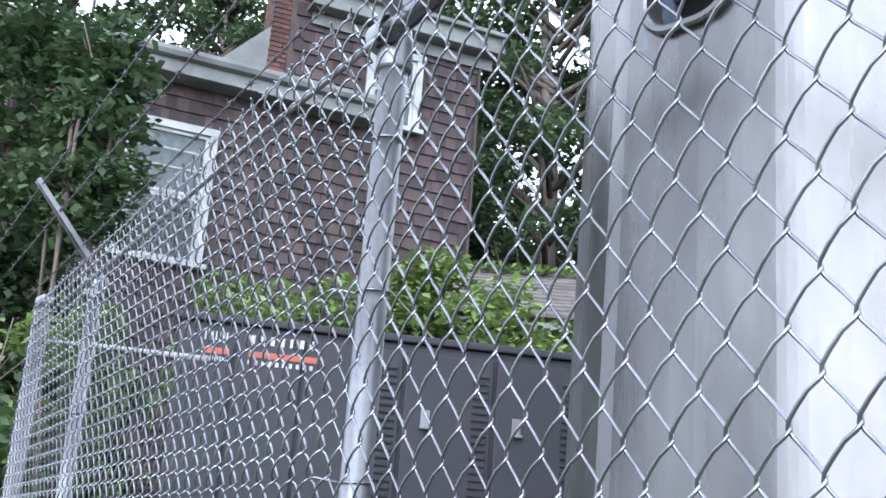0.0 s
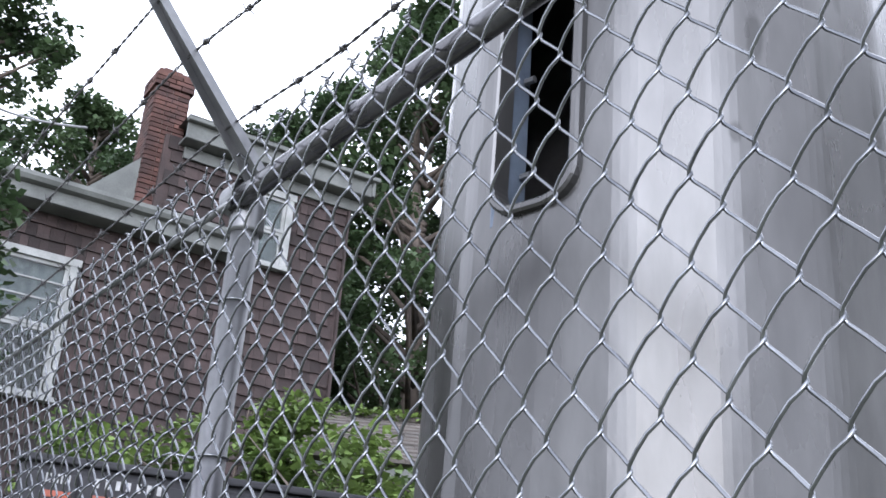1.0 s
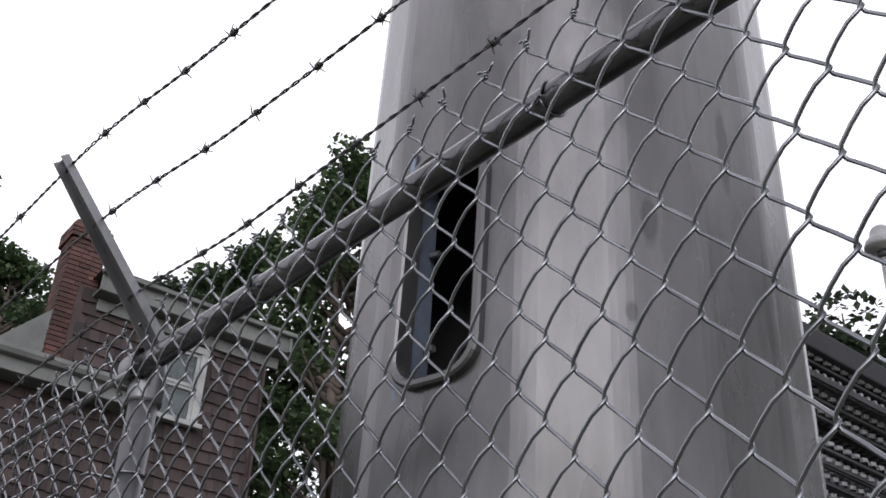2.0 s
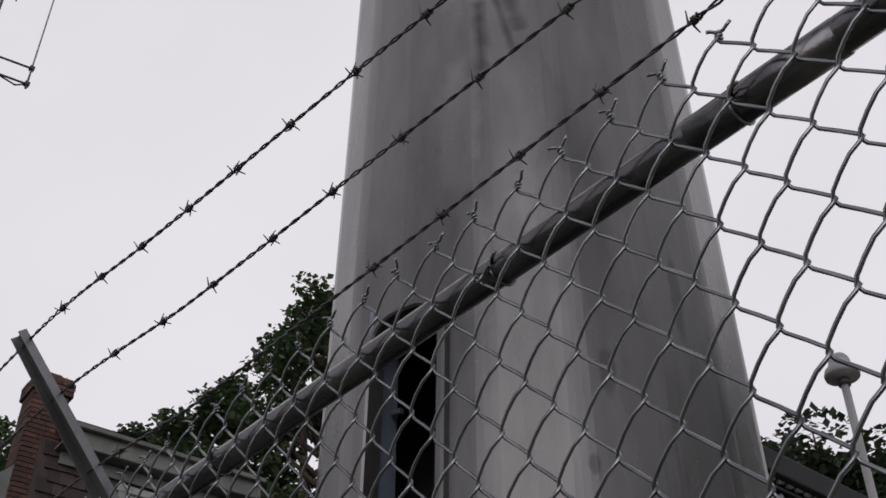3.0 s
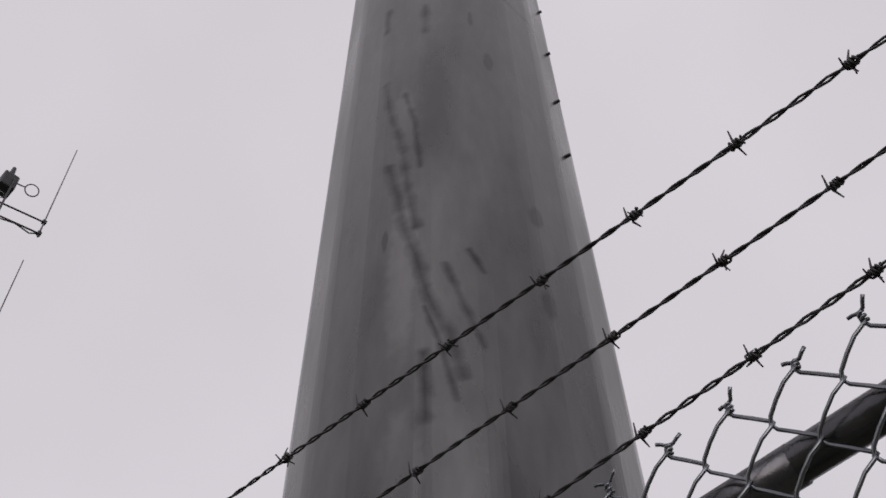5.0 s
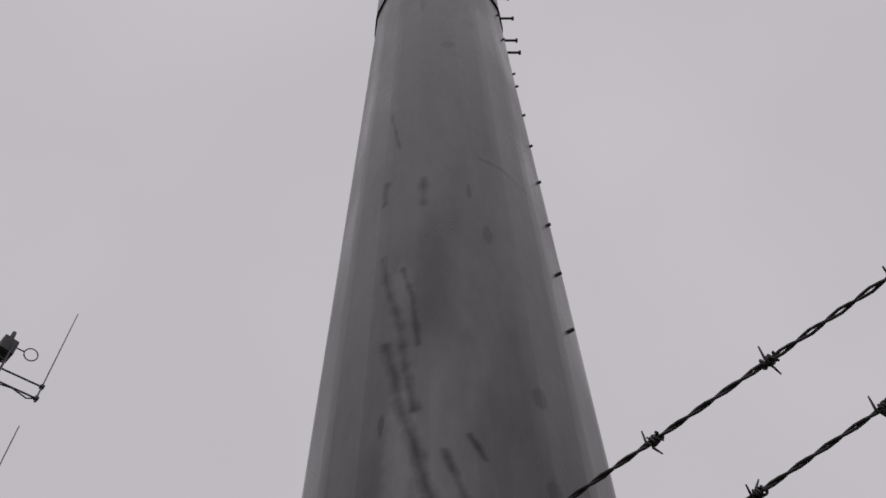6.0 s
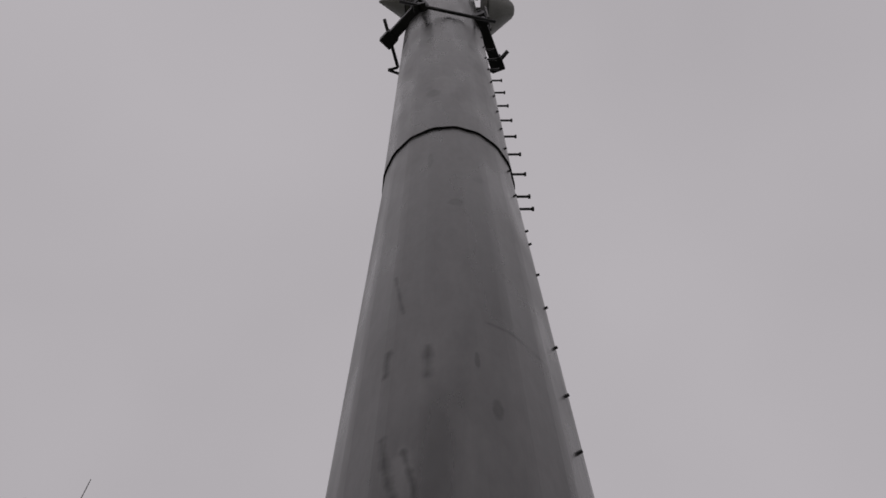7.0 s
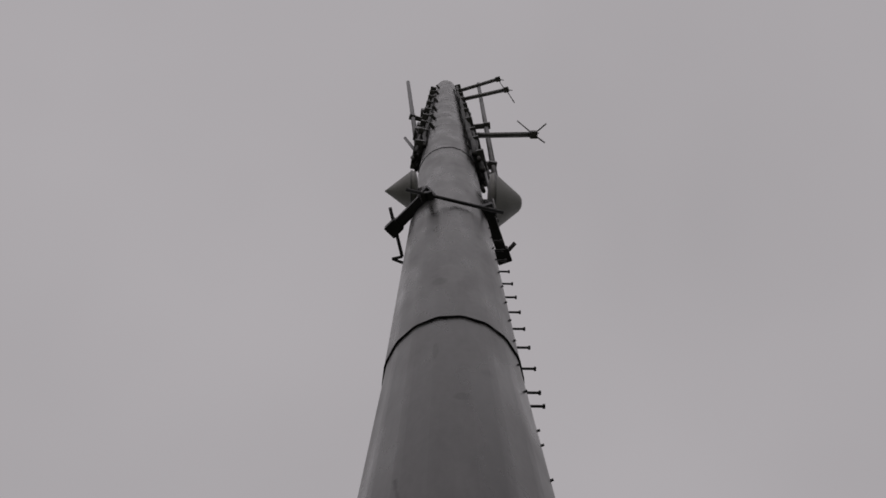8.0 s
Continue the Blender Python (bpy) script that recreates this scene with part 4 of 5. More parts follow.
# ---- low shed with a mossy roof behind the generator ----
def shed():
    m = facing(62, 9.2)
    root = empty("shed", m, "low weathered shed with a mossy grey shingle roof", "shed")
    s0, s1 = -0.1, 4.2
    part("wall", box(((s0 + s1) / 2, 1.7, 1.78), (s1 - s0 - 0.4, 2.8, 3.56)), M_SHINGLE_ALL, root)
    eave, ridge, run = 3.66, 4.42, 1.35
    bm = bmesh.new()
    add_box(bm, ((s0 + s1) / 2, 0.0, eave - 0.02), (s1 - s0, 0.04, 0.07), 0.006)
    part("fascia", bm, M_FASCIA, root)
    rng = random.Random(2)
    verts, faces = [], []
    rows = 11
    for r in range(rows):
        k0, k1 = r / rows, (r + 1.35) / rows
        s = s0 - 0.05
        while s < s1:
            w = rng.uniform(0.14, 0.24)
            lift = rng.uniform(0, 0.008)
            b = len(verts)
            for s_, k, t in ((s, k0, 0.022), (s + w - 0.006, k0, 0.022), (s + w - 0.006, k1, 0.004), (s, k1, 0.004)):
                verts.append((s_, lerp(-0.06, run, k), lerp(eave + 0.06, ridge, k) + t + lift))
            for s_, k in ((s, k0), (s + w - 0.006, k0)):
                verts.append((s_, lerp(-0.06, run, k), lerp(eave + 0.06, ridge, k) - 0.01))
            faces += [(b, b + 1, b + 2, b + 3), (b + 4, b + 5, b + 1, b)]
            s += w
    roof = raw("roof", verts, faces, M_ROOF, root)
    bm = bmesh.new()
    v = [bm.verts.new(p) for p in ((s0, -0.05, eave + 0.05), (s1, -0.05, eave + 0.05), (s1, run, ridge), (s0, run, ridge), (s1, 3.2, eave + 0.05), (s0, 3.2, eave + 0.05))]
    for f in ((0, 1, 2, 3), (3, 2, 4, 5), (0, 3, 5), (1, 4, 2), (0, 5, 4, 1)):
        bm.faces.new([v[k] for k in f])
    bmesh.ops.recalc_face_normals(bm, faces=bm.faces)
    part("roof_deck", bm, M_ROOF, root)
    tubes("ridge_board", [([(s0 - 0.05, run, ridge + 0.02), (s1, run, ridge + 0.02)], 0.04)], M_ROOF, root, 8)
    part("door_frame", box((1.35, 0.26, 1.6), (0.9, 0.06, 3.2), 0.01), M_TRIM, root)


# ---- standby generator in its enclosure ----
def generator():
    m = facing(72, 6.0)
    root = empty("standby_generator", m, "charcoal steel generator enclosure with louvered doors and an orange mark", "generator")
    s0, s1, z0, z1 = -0.32, 2.9, 0.25, 2.80
    part("base_tank", box(((s0 + s1) / 2, 0.7, 0.14), (s1 - s0 + 0.1, 1.5, 0.28), 0.02), M_GEN, root)
    part("body", box(((s0 + s1) / 2, 0.72, (z0 + z1) / 2), (s1 - s0, 1.4, z1 - z0), 0.03), M_GEN, root)
    part("roof", box(((s0 + s1) / 2, 0.72, z1 + 0.02), (s1 - s0 + 0.05, 1.46, 0.04), 0.010), M_GEN, root)
    edges = (s0 + 0.03, -0.02, 0.34, 0.88, 1.38, 1.88, 2.38, s1 - 0.03)
    for a, b in zip(edges, edges[1:]):
        door = part("door", box(((a + b) / 2, 0.012, 1.54), (b - a - 0.02, 0.03, 2.42), 0.008), M_GEN, root)
        c = b - 0.08
        if a > 0:
            part("louver_recess", box((c, -0.004, 1.63), (0.088, 0.008, 2.20)), M_GEN_DARK, door)
            for k in range(55):
                part("louver_blade", box((c, -0.012, 0.52 + k * 0.0395), (0.082, 0.022, 0.009), 0, Matrix.Rotation(radians(35), 4, "X")), M_GEN, door)
        if a > 0.5:
            bm = bmesh.new()
            add_box(bm, (a + 0.13, -0.008, 2.40), (0.05, 0.010, 0.09), 0.004)
            add_box(bm, (a + 0.13, -0.026, 2.35), (0.06, 0.03, 0.018), 0.005)
            part("latch", bm, M_MIDSTEEL, door, "grey paddle latch")
    for x0, w, h in ((0.04, 0.36, 0.20), (-0.19, 0.13, 0.20)):
        mark = part("brand_mark", box((x0 + w / 2 + 0.01, -0.006, 2.735 - 0.09), (w, 0.004, 0.032), 0.0), M_ORANGE, root, "orange band of the maker's mark")
        n = 7
        for k in range(n):
            part("upper_bar", box((x0 + w * (k + 0.5) / n, -0.006, 2.722), (w / n * 0.42, 0.004, 0.046)), M_WHITE, mark, "white bar")
        for k in range(10):
            part("lower_bar", box((x0 + w * (k + 0.5) / 10, -0.006, 2.602), (w / 10 * 0.45, 0.004, 0.024)), M_WHITE, mark, "white bar")
    slab = part("equipment_pad", box((0, 0, 0.01), (4.2, 2.4, 0.10), 0.02), M_CONCRETE)
    slab.matrix_basis = m @ Matrix.Translation(((s0 + s1) / 2, 0.7, -0.0))
    tagged(slab, "concrete equipment pad under the generator", "pad", kind="structure")


# ---- foliage ----
def leaf_cloud(name, clumps, mat, parent, size, per, seed, droop=0.35):
    """Many small folded leaves in uneven clumps: (centre, radii) each."""
    rng = np.random.default_rng(seed)
    cs, out_v, out_f = [], [], []
    total = 0
    for c, r, dens in clumps:
        n = int(per * dens)
        d = rng.normal(size=(n, 3))
        d /= np.linalg.norm(d, axis=1)[:, None]
        rad = rng.uniform(0.25, 1.0, n) ** 0.6
        p = np.array(c) + d * rad[:, None] * np.array(r)
        cs.append(p)
    p = np.concatenate(cs)
    n = len(p)
    a = rng.uniform(0, 2 * np.pi, n)
    tilt = rng.normal(-droop, 0.5, n)
    s = size * rng.uniform(0.6, 1.35, n)
    fwd = np.stack([np.cos(a) * np.cos(tilt), np.sin(a) * np.cos(tilt), np.sin(tilt)], 1)
    side = np.stack([-np.sin(a), np.cos(a), rng.normal(0, 0.35, n)], 1)
    up = np.cross(fwd, side)
    L, W = s[:, None], (s * rng.uniform(0.32, 0.5, n))[:, None]
    v = np.stack([p, p + fwd * L * 0.45 + side * W + up * L * 0.08, p + fwd * L, p + fwd * L * 0.45 - side * W + up * L * 0.08], 1).reshape(-1, 3)
    idx = np.arange(n)[:, None] * 4
    f = np.concatenate([idx + np.array([[0, 1, 2]]), idx + np.array([[0, 2, 3]])])
    me = bpy.data.meshes.new(name)
    me.vertices.add(len(v))
    me.vertices.foreach_set("co", v.astype(np.float32).ravel())
    me.loops.add(len(f) * 3)
    me.loops.foreach_set("vertex_index", f.astype(np.int32).ravel())
    me.polygons.add(len(f))
    me.polygons.foreach_set("loop_start", np.arange(0, len(f) * 3, 3, dtype=np.int32))
    me.update(calc_edges=True)
    me.materials.append(mat)
    ob = new(name, me)
    ob.parent = parent
    return ob


def tree(label, at, height, crown, seed, mat, leaf=0.09, per=420, clumps=60, trunk_r=0.16, crown_low=0.3, density_gap=0.75):
    """Tapered trunk, forking limbs, and a crown of leaf clumps hung on the limbs' ends."""
    rng = random.Random(seed)
    root = empty("tree", Matrix.Translation(at), label, "tree")
    top = Vector((rng.uniform(-0.3, 0.3), rng.uniform(-0.3, 0.3), height * 0.92))
    trunk = [Vector((0, 0, -0.05)), Vector((0.05, 0.03, height * 0.25)), Vector((0.1 * rng.uniform(-1, 1), 0.1, height * 0.55)), top]
    tubes("trunk", [(trunk, [trunk_r * 1.25, trunk_r, trunk_r * 0.65, 0.02])], M_BARK, root, 10)
    ends, runs = [], []
    for k in range(clumps):
        h = lerp(crown_low, 0.97, rng.random() ** 0.85)
        a = rng.uniform(0, 2 * math.pi)
        spread = math.sin(math.pi * min(1, (h - crown_low + 0.12) / (1.08 - crown_low))) ** 0.7
        reach = rng.uniform(0.35, 1.0) * spread
        e = Vector((crown[0] * reach * math.cos(a), crown[1] * reach * math.sin(a), height * h + rng.uniform(-0.3, 0.3)))
        root_z = max(height * crown_low * 0.7, e.z - reach * max(crown) * 0.7)
        i = min(max(root_z / (height * 0.92), 0), 1)
        s = Vector((0.08, 0.05, root_z)) if i < 1 else top
        mid = s.lerp(e, 0.55) + Vector((rng.uniform(-0.15, 0.15), rng.uniform(-0.15, 0.15), 0.12))
        runs.append(([s, mid, e], [trunk_r * 0.28, trunk_r * 0.15, 0.008]))
        ends.append((tuple(e), [rng.uniform(0.28, 0.6) * max(crown) / 2.6 * q for q in (1, 1, 0.7)], rng.uniform(0.5, 1.2)))
        if rng.random() < density_gap:
            e2 = mid.lerp(e, 0.5) + Vector((rng.uniform(-0.3, 0.3), rng.uniform(-0.3, 0.3), rng.uniform(-0.2, 0.3)))
            ends.append((tuple(e2), [rng.uniform(0.2, 0.45) * max(crown) / 2.6 * q for q in (1, 1, 0.8)], 0.7))
    tubes("branching", runs, M_BARK, root, 5)["kind"] = "stuff"
    leaf_cloud("crown", ends, mat, root, leaf, per, seed)
    return root


def vine(label, name, m, blobs, seed, mat, leaf, per, stems):
    root = empty(name, m, label, "vine")
    leaf_cloud("leaves", blobs, mat, root, leaf, per, seed, 0.1)
    for run in stems:
        tubes("stem", [run], M_BARK, root, 5)
    return root


def planting():
    rng = random.Random(21)
    # broadleaf trees behind the shed and the monopole
    tree("broadleaf tree with a deep green airy crown behind the shed", bearing(57.0, 18.5), 15.1, (3.2, 3.2), 31, M_LEAF, 0.13, 230, 110, 0.22, 0.22)
    tree("broad green tree standing behind the house corner", bearing(51.0, 21.0), 15.2, (4.2, 4.0), 32, M_LEAF, 0.14, 190, 100, 0.24, 0.15)
    tree("dark green tree low behind the house roof", bearing(66.5, 27.0), 16.4, (4.0, 4.0), 33, M_LEAF_FAR, 0.16, 300, 80, 0.22, 0.35)
    tree("tall green tree rising behind the house wing", bearing(75.0, 23.0), 14.5, (2.9, 2.9), 34, M_LEAF, 0.13, 190, 80, 0.2, 0.35)
    tree("tall tree with hanging leafy twigs beside the house", bearing(83.2, 15.5), 12.6, (2.1, 1.9), 35, M_LEAF, 0.11, 170, 70, 0.2, 0.66)
    tree("small grey-green tree behind the equipment canopy", bearing(29.5, 14.0), 9.15, (2.3, 2.2), 36, M_LEAF_FAR, 0.11, 260, 70, 0.14, 0.45)
    tree("small grey-green tree behind the equipment canopy", bearing(23.0, 16.0), 9.7, (2.6, 2.4), 37, M_LEAF_FAR, 0.11, 260, 60, 0.14, 0.4)
    tree("green tree filling the gap beside the house roof", bearing(62.2, 20.0), 13.9, (2.8, 2.8), 38, M_LEAF, 0.13, 230, 90, 0.2, 0.2)
    # unseen trees, added so that the pole's side facets reflect something dark
    for k, (az, dist, tall) in enumerate(((2.0, 14.5, 11.5), (-24.0, 13.5, 12.5), (-48.0, 13.5, 12.5))):
        tree("unseen tall broadleaf tree added to darken the pole reflections", bearing(az, dist), tall, (3.6, 3.6), 60 + k, M_LEAF, 0.22, 90, 80, 0.22, 0.12)
    # ivy on a dead stem in front of the house wing
    at = bearing(84.6, 9.0)
    blobs, stems = [], [([(0, 0, -0.05), (0.05, 0, 2.0), (0.0, 0.05, 4.2), (0.05, 0, 5.6)], [0.14, 0.12, 0.09, 0.04])]
    for k in range(70):
        z = rng.uniform(0.8, 5.9)
        w = 0.75 - 0.25 * abs(z - 3.6) / 3
        blobs.append(((rng.uniform(-w, w) * 0.8, rng.uniform(-w, w), z), (0.34, 0.36, 0.3), rng.uniform(0.6, 1.2)))
    vine("dead stem smothered in deep green ivy", "ivy_clad_tree", Matrix.Translation(at), blobs, 41, M_LEAF, 0.085, 330, stems)
    # leafy creeper in the house corner, and bushes at the fence end
    for az, d, z0, z1, w, seed, mat, leaf, n, label, name in (
            (80.6, 8.2, 3.7, 5.2, 0.30, 42, M_LEAF, 0.085, 40, "bright green creeper with broad leaves", "creeper"),
            (82.0, 6.2, 0.2, 2.75, 0.55, 43, M_LEAF_FRESH, 0.085, 40, "bright green leafy bush beyond the fence", "bush"),
            (86.0, 6.4, 0.1, 2.6, 0.7, 44, M_LEAF, 0.085, 40, "dark green leafy bush beyond the fence", "bush"),
            (86.8, 10.5, 0.3, 6.6, 0.9, 49, M_LEAF, 0.09, 70, "dark green ivy mass beside the house wing", "ivy_mass"),
            (61.0, 7.9, 2.4, 3.55, 0.5, 45, M_LEAF_FRESH, 0.072, 24, "bright green creeper over the generator's back edge", "creeper"),
            (57.5, 7.9, 2.4, 3.45, 0.6, 46, M_LEAF_FRESH, 0.072, 26, "bright green creeper over the generator's back edge", "creeper"),
            (63.3, 8.4, 2.4, 3.9, 0.22, 47, M_LEAF_FRESH, 0.07, 20, "climbing shoot of bright green creeper", "creeper"),
            (69.0, 7.9, 2.6, 3.38, 0.75, 48, M_LEAF_FRESH, 0.06, 34, "low creeper showing above the generator roof", "creeper")):
        r2 = random.Random(seed)
        blobs = [((r2.uniform(-w, w), r2.uniform(-w, w), r2.uniform(z0, z1)), (0.24, 0.24, 0.17), r2.uniform(0.5, 1.2)) for _ in range(n)]
        stems = [([(r2.uniform(-w, w) * 0.5, r2.uniform(-w, w) * 0.5, -0.03), (r2.uniform(-w, w), r2.uniform(-w, w), (z0 + z1) / 2), (r2.uniform(-w, w), r2.uniform(-w, w), z1)], [0.02, 0.014, 0.004]) for _ in range(5)]
        vine(label, name, Matrix.Translation(bearing(az, d)), blobs, seed, mat, leaf, 120 if leaf > 0.08 else 190, stems)
    # moss and runners along the shed ridge
    m = facing(62, 9.2)
    blobs = [((0.1 + 0.11 * k, 1.33 + rng.uniform(-0.05, 0.03), 4.47), (0.09, 0.08, 0.05), rng.uniform(0.3, 1.0)) for k in range(34)]
    vine("green runners along the shed ridge", "creeper", m, blobs, 51, M_LEAF_FRESH, 0.05, 60, [([(0.0, 1.33, 4.45), (3.8, 1.33, 4.46)], 0.008)])


# ---- guyed lattice mast with whip antennas ----
def lattice_mast():
    at = Vector((0.82 - 22 * math.sin(radians(80.9)), -0.71 + 22 * math.cos(radians(80.9)), 0))
    root = empty("lattice_mast", Matrix.Translation(at), "triangular steel lattice mast with whip antennas on side arms", "tower")
    H, w = 29.6, 0.28
    leg = [Vector((w * math.cos(radians(a)), w * math.sin(radians(a)), 0)) for a in (20, 140, 260)]
    for p in leg:
        tubes("leg", [([p, p + Vector((0, 0, H))], 0.032)], M_DARKSTEEL, root, 8)
    runs = []
    z, k = 0.4, 0
    while z < H - 0.5:
        for i in range(3):
            a, b = leg[i], leg[(i + 1) % 3]
            if k % 2:
                a, b = b, a
            runs.append(([a + Vector((0, 0, z)), b + Vector((0, 0, z + 0.45))], 0.010))
        z += 0.45
        k += 1
    tubes("lacing", runs, M_MIDSTEEL, root, 5)["kind"] = "stuff"
    out = Vector((math.cos(radians(80)), math.sin(radians(80)), 0))
    for z, reach, whip in ((22.1, 1.36, 4.7), (28.1, 1.44, 4.45)):
        arm = empty("side_mount", pose(0, 0, 0), "", "")
        arm.parent = root
        for dz in (0.0, 0.55):
            tubes("arm", [([Vector((0, 0, z + dz)) - out * 0.3, Vector((0, 0, z + dz)) + out * reach], 0.028)], M_DARKSTEEL, arm, 8)
        e = Vector((0, 0, z)) + out * (reach - 0.06)
        tubes("whip", [([e + Vector((0, 0, -0.15)), e + Vector((0, 0, 0.7)), e + Vector((0, 0, whip))], [0.03, 0.022, 0.016])], M_MIDSTEEL, arm, 8)
        tubes("coax", [([e + Vector((0, 0, 0)), e - out * 0.25 + Vector((0, 0, -0.16)), e - out * 0.7 + Vector((0, 0, -0.02)), Vector((0, 0, z - 0.1)) + out * 0.25, Vector((0, 0, z - 1.2)) + out * 0.16], 0.022)], M_CABLE, arm, 6)
        for dz in (0.0, 0.55):
            part("clamp", box(e + Vector((0, 0, dz)), (0.12, 0.12, 0.12), 0.01), M_DARKSTEEL, arm)
    part("beacon_box", box((0.0, 0, 29.5), (0.50, 0.46, 0.62), 0.05), M_DARKSTEEL, root)
    tubes("beacon_stem", [([(0, 0, 29.7), (0, 0, 30.35)], [0.10, 0.06])], M_DARKSTEEL, root, 10)
    e = Vector((0, 0, 29.75)) + out * 0.15
    loop = [e, e + out * 0.35] + [e + out * (0.55 + 0.2 * -math.cos(q)) + Vector((0, 0, 0.28 * math.sin(q))) for q in np.linspace(0.1, 2 * math.pi - 0.1, 14)]
    tubes("folded_dipole", [(loop, 0.02)], M_DARKSTEEL, root, 6)
    e = Vector((0, 0, 25.6))
    tubes("stub_antenna", [([e + out * 0.45 + Vector((0, 0, -0.9)), e + out * 0.2 + Vector((0, 0, 0.9))], 0.02)], M_DARKSTEEL, root, 6)


# ---- small navigation antenna and the equipment canopy ----
def gps_antenna():
    at = Vector((-0.648, 2.058, 0))
    root = empty("navigation_antenna", Matrix.Translation(at), "small pale mushroom antenna on a grey pipe", "antenna")
    zc = 3.475
    prof = [(0.012, zc - 0.03), (0.050, zc - 0.022), (0.052, zc - 0.012), (0.047, zc + 0.004), (0.034, zc + 0.018), (0.030, zc + 0.040), (0.022, zc + 0.052), (0.0, zc + 0.056)]
    n, verts, faces = 28, [], []
    for r, z in prof:
        for k in range(n):
            w = 2 * math.pi * k / n
            verts.append((r * math.cos(w), r * math.sin(w), z))
    for i in range(len(prof) - 1):
        for k in range(n):
            q = (k + 1) % n
            faces.append((i * n + k, i * n + q, (i + 1) * n + q, (i + 1) * n + k))
    raw("dome", verts, faces, M_PVC, root, True)
    tubes("collar", [([(0, 0, zc - 0.05), (0, 0, zc - 0.028)], 0.018)], M_DARKSTEEL, root, 14)
    tubes("pipe", [([(0, 0, 0), (0, 0, zc - 0.045)], 0.0120)], M_PVC, root, 14)


def canopy():
    m = Matrix.Translation((-1.46, 2.9, 0)) @ Matrix.Rotation(radians(90), 4, "Z")
    root = empty("equipment_canopy", m, "steel equipment canopy with open grating decks over dark cabinets", "canopy")
    s0, s1 = -0.30, 2.9
    for s in (s0 + 0.1, s1 - 0.1):
        for y in (0.1, 1.5):
            part("leg", box((s, y, 1.89), (0.07, 0.07, 3.78), 0.006), M_MIDSTEEL, root)
    for z, y0, y1 in ((3.64, 0.0, 0.55), (3.36, 0.1, 0.6)):
        deck = empty("deck", pose(0, 0, 0), "", "")
        deck.parent = root
        part("deck_frame", box(((s0 + s1) / 2, y1 + 0.02, z), (s1 - s0, 0.03, 0.06)), M_MIDSTEEL, deck)
        for k in range(7):
            part("grating_bar", box(((s0 + s1) / 2, lerp(y0, y1, k / 6), z - 0.02), (s1 - s0, 0.010, 0.025)), M_DARKSTEEL, deck)
        verts, faces = [], []
        s = s0
        while s < s1:
            b = len(verts)
            verts += [(s, y0, z + 0.01), (s + 0.018, y0, z + 0.01), (s + 0.018 + 0.02, y1, z + 0.01), (s + 0.02, y1, z + 0.01), (s, y0, z - 0.012), (s + 0.018, y0, z - 0.012), (s + 0.038, y1, z - 0.012), (s + 0.02, y1, z - 0.012)]
            faces += [(b, b + 1, b + 2, b + 3), (b + 7, b + 6, b + 5, b + 4), (b, b + 4, b + 5, b + 1), (b + 1, b + 5, b + 6, b + 2), (b + 2, b + 6, b + 7, b + 3), (b + 3, b + 7, b + 4, b)]
            s += 0.05
        raw("grating_slats", verts, faces, M_GRATE, deck)["kind"] = "stuff"
    for z, y in ((3.70, -0.01), (3.40, 0.06)):
        panel = empty("grille", pose(0, 0, 0), "", "")
        panel.parent = root
        for row in range(4):
            verts, faces, s = [], [], s0 + 0.02 * row
            while s < s1:
                b = len(verts)
                zz, yy = z - 0.052 * row, y + 0.030 * row
                for dy in (0.0, 0.012):
                    verts += [(s, yy + dy, zz - 0.012), (s + 0.040, yy + dy, zz - 0.004), (s + 0.040, yy + dy, zz + 0.012), (s, yy + dy, zz + 0.004)]
                faces += [(b, b + 1, b + 2, b + 3), (b + 7, b + 6, b + 5, b + 4), (b, b + 4, b + 5, b + 1), (b + 1, b + 5, b + 6, b + 2), (b + 2, b + 6, b + 7, b + 3), (b + 3, b + 7, b + 4, b)]
                s += 0.058
            raw("slat_row", verts, faces, M_GRATE, panel)
            part("slat_rail", box(((s0 + s1) / 2, y + 0.030 * row + 0.02, z - 0.052 * row - 0.022), (s1 - s0, 0.014, 0.012)), M_DARKSTEEL, panel)
    part("roof_sheet", box(((s0 + s1) / 2, 0.85, 3.80), (s1 - s0 + 0.1, 1.7, 0.04), 0.01), M_GEN, root)
    part("roof_fascia", box(((s0 + s1) / 2, -0.02, 3.755), (s1 - s0 + 0.1, 0.04, 0.10), 0.008), M_GEN, root)
    for k in range(4):
        c = s0 + 0.40 + k * 0.80
        cab = part("cabinet", box((c, 0.95, 1.65), (0.72, 0.7, 3.2), 0.02), M_GEN_DARK, root, "dark equipment cabinet")
        part("cabinet_door", box((c, 0.59, 1.7), (0.64, 0.02, 2.7), 0.006), M_GEN, cab)
        tubes("conduit", [([(c - 0.2, 0.3, 3.08), (c + 0.5, 0.3, 3.08)], 0.018)], M_PIPE, cab, 8)
    box_ = part("junction_box", box((s0 + 0.25, 0.42, 2.62), (0.34, 0.22, 0.36), 0.015), M_RUSTBROWN, root, "brown painted junction box")
    part("lid", box((s0 + 0.25, 0.30, 2.62), (0.30, 0.02, 0.32), 0.005), M_RUSTBROWN, box_)
    bm = box(((s0 + s1) / 2, 0.42, 2.36), (s1 - s0, 0.10, 0.08), 0.01)
    part("tray", bm, M_GRATE, root)


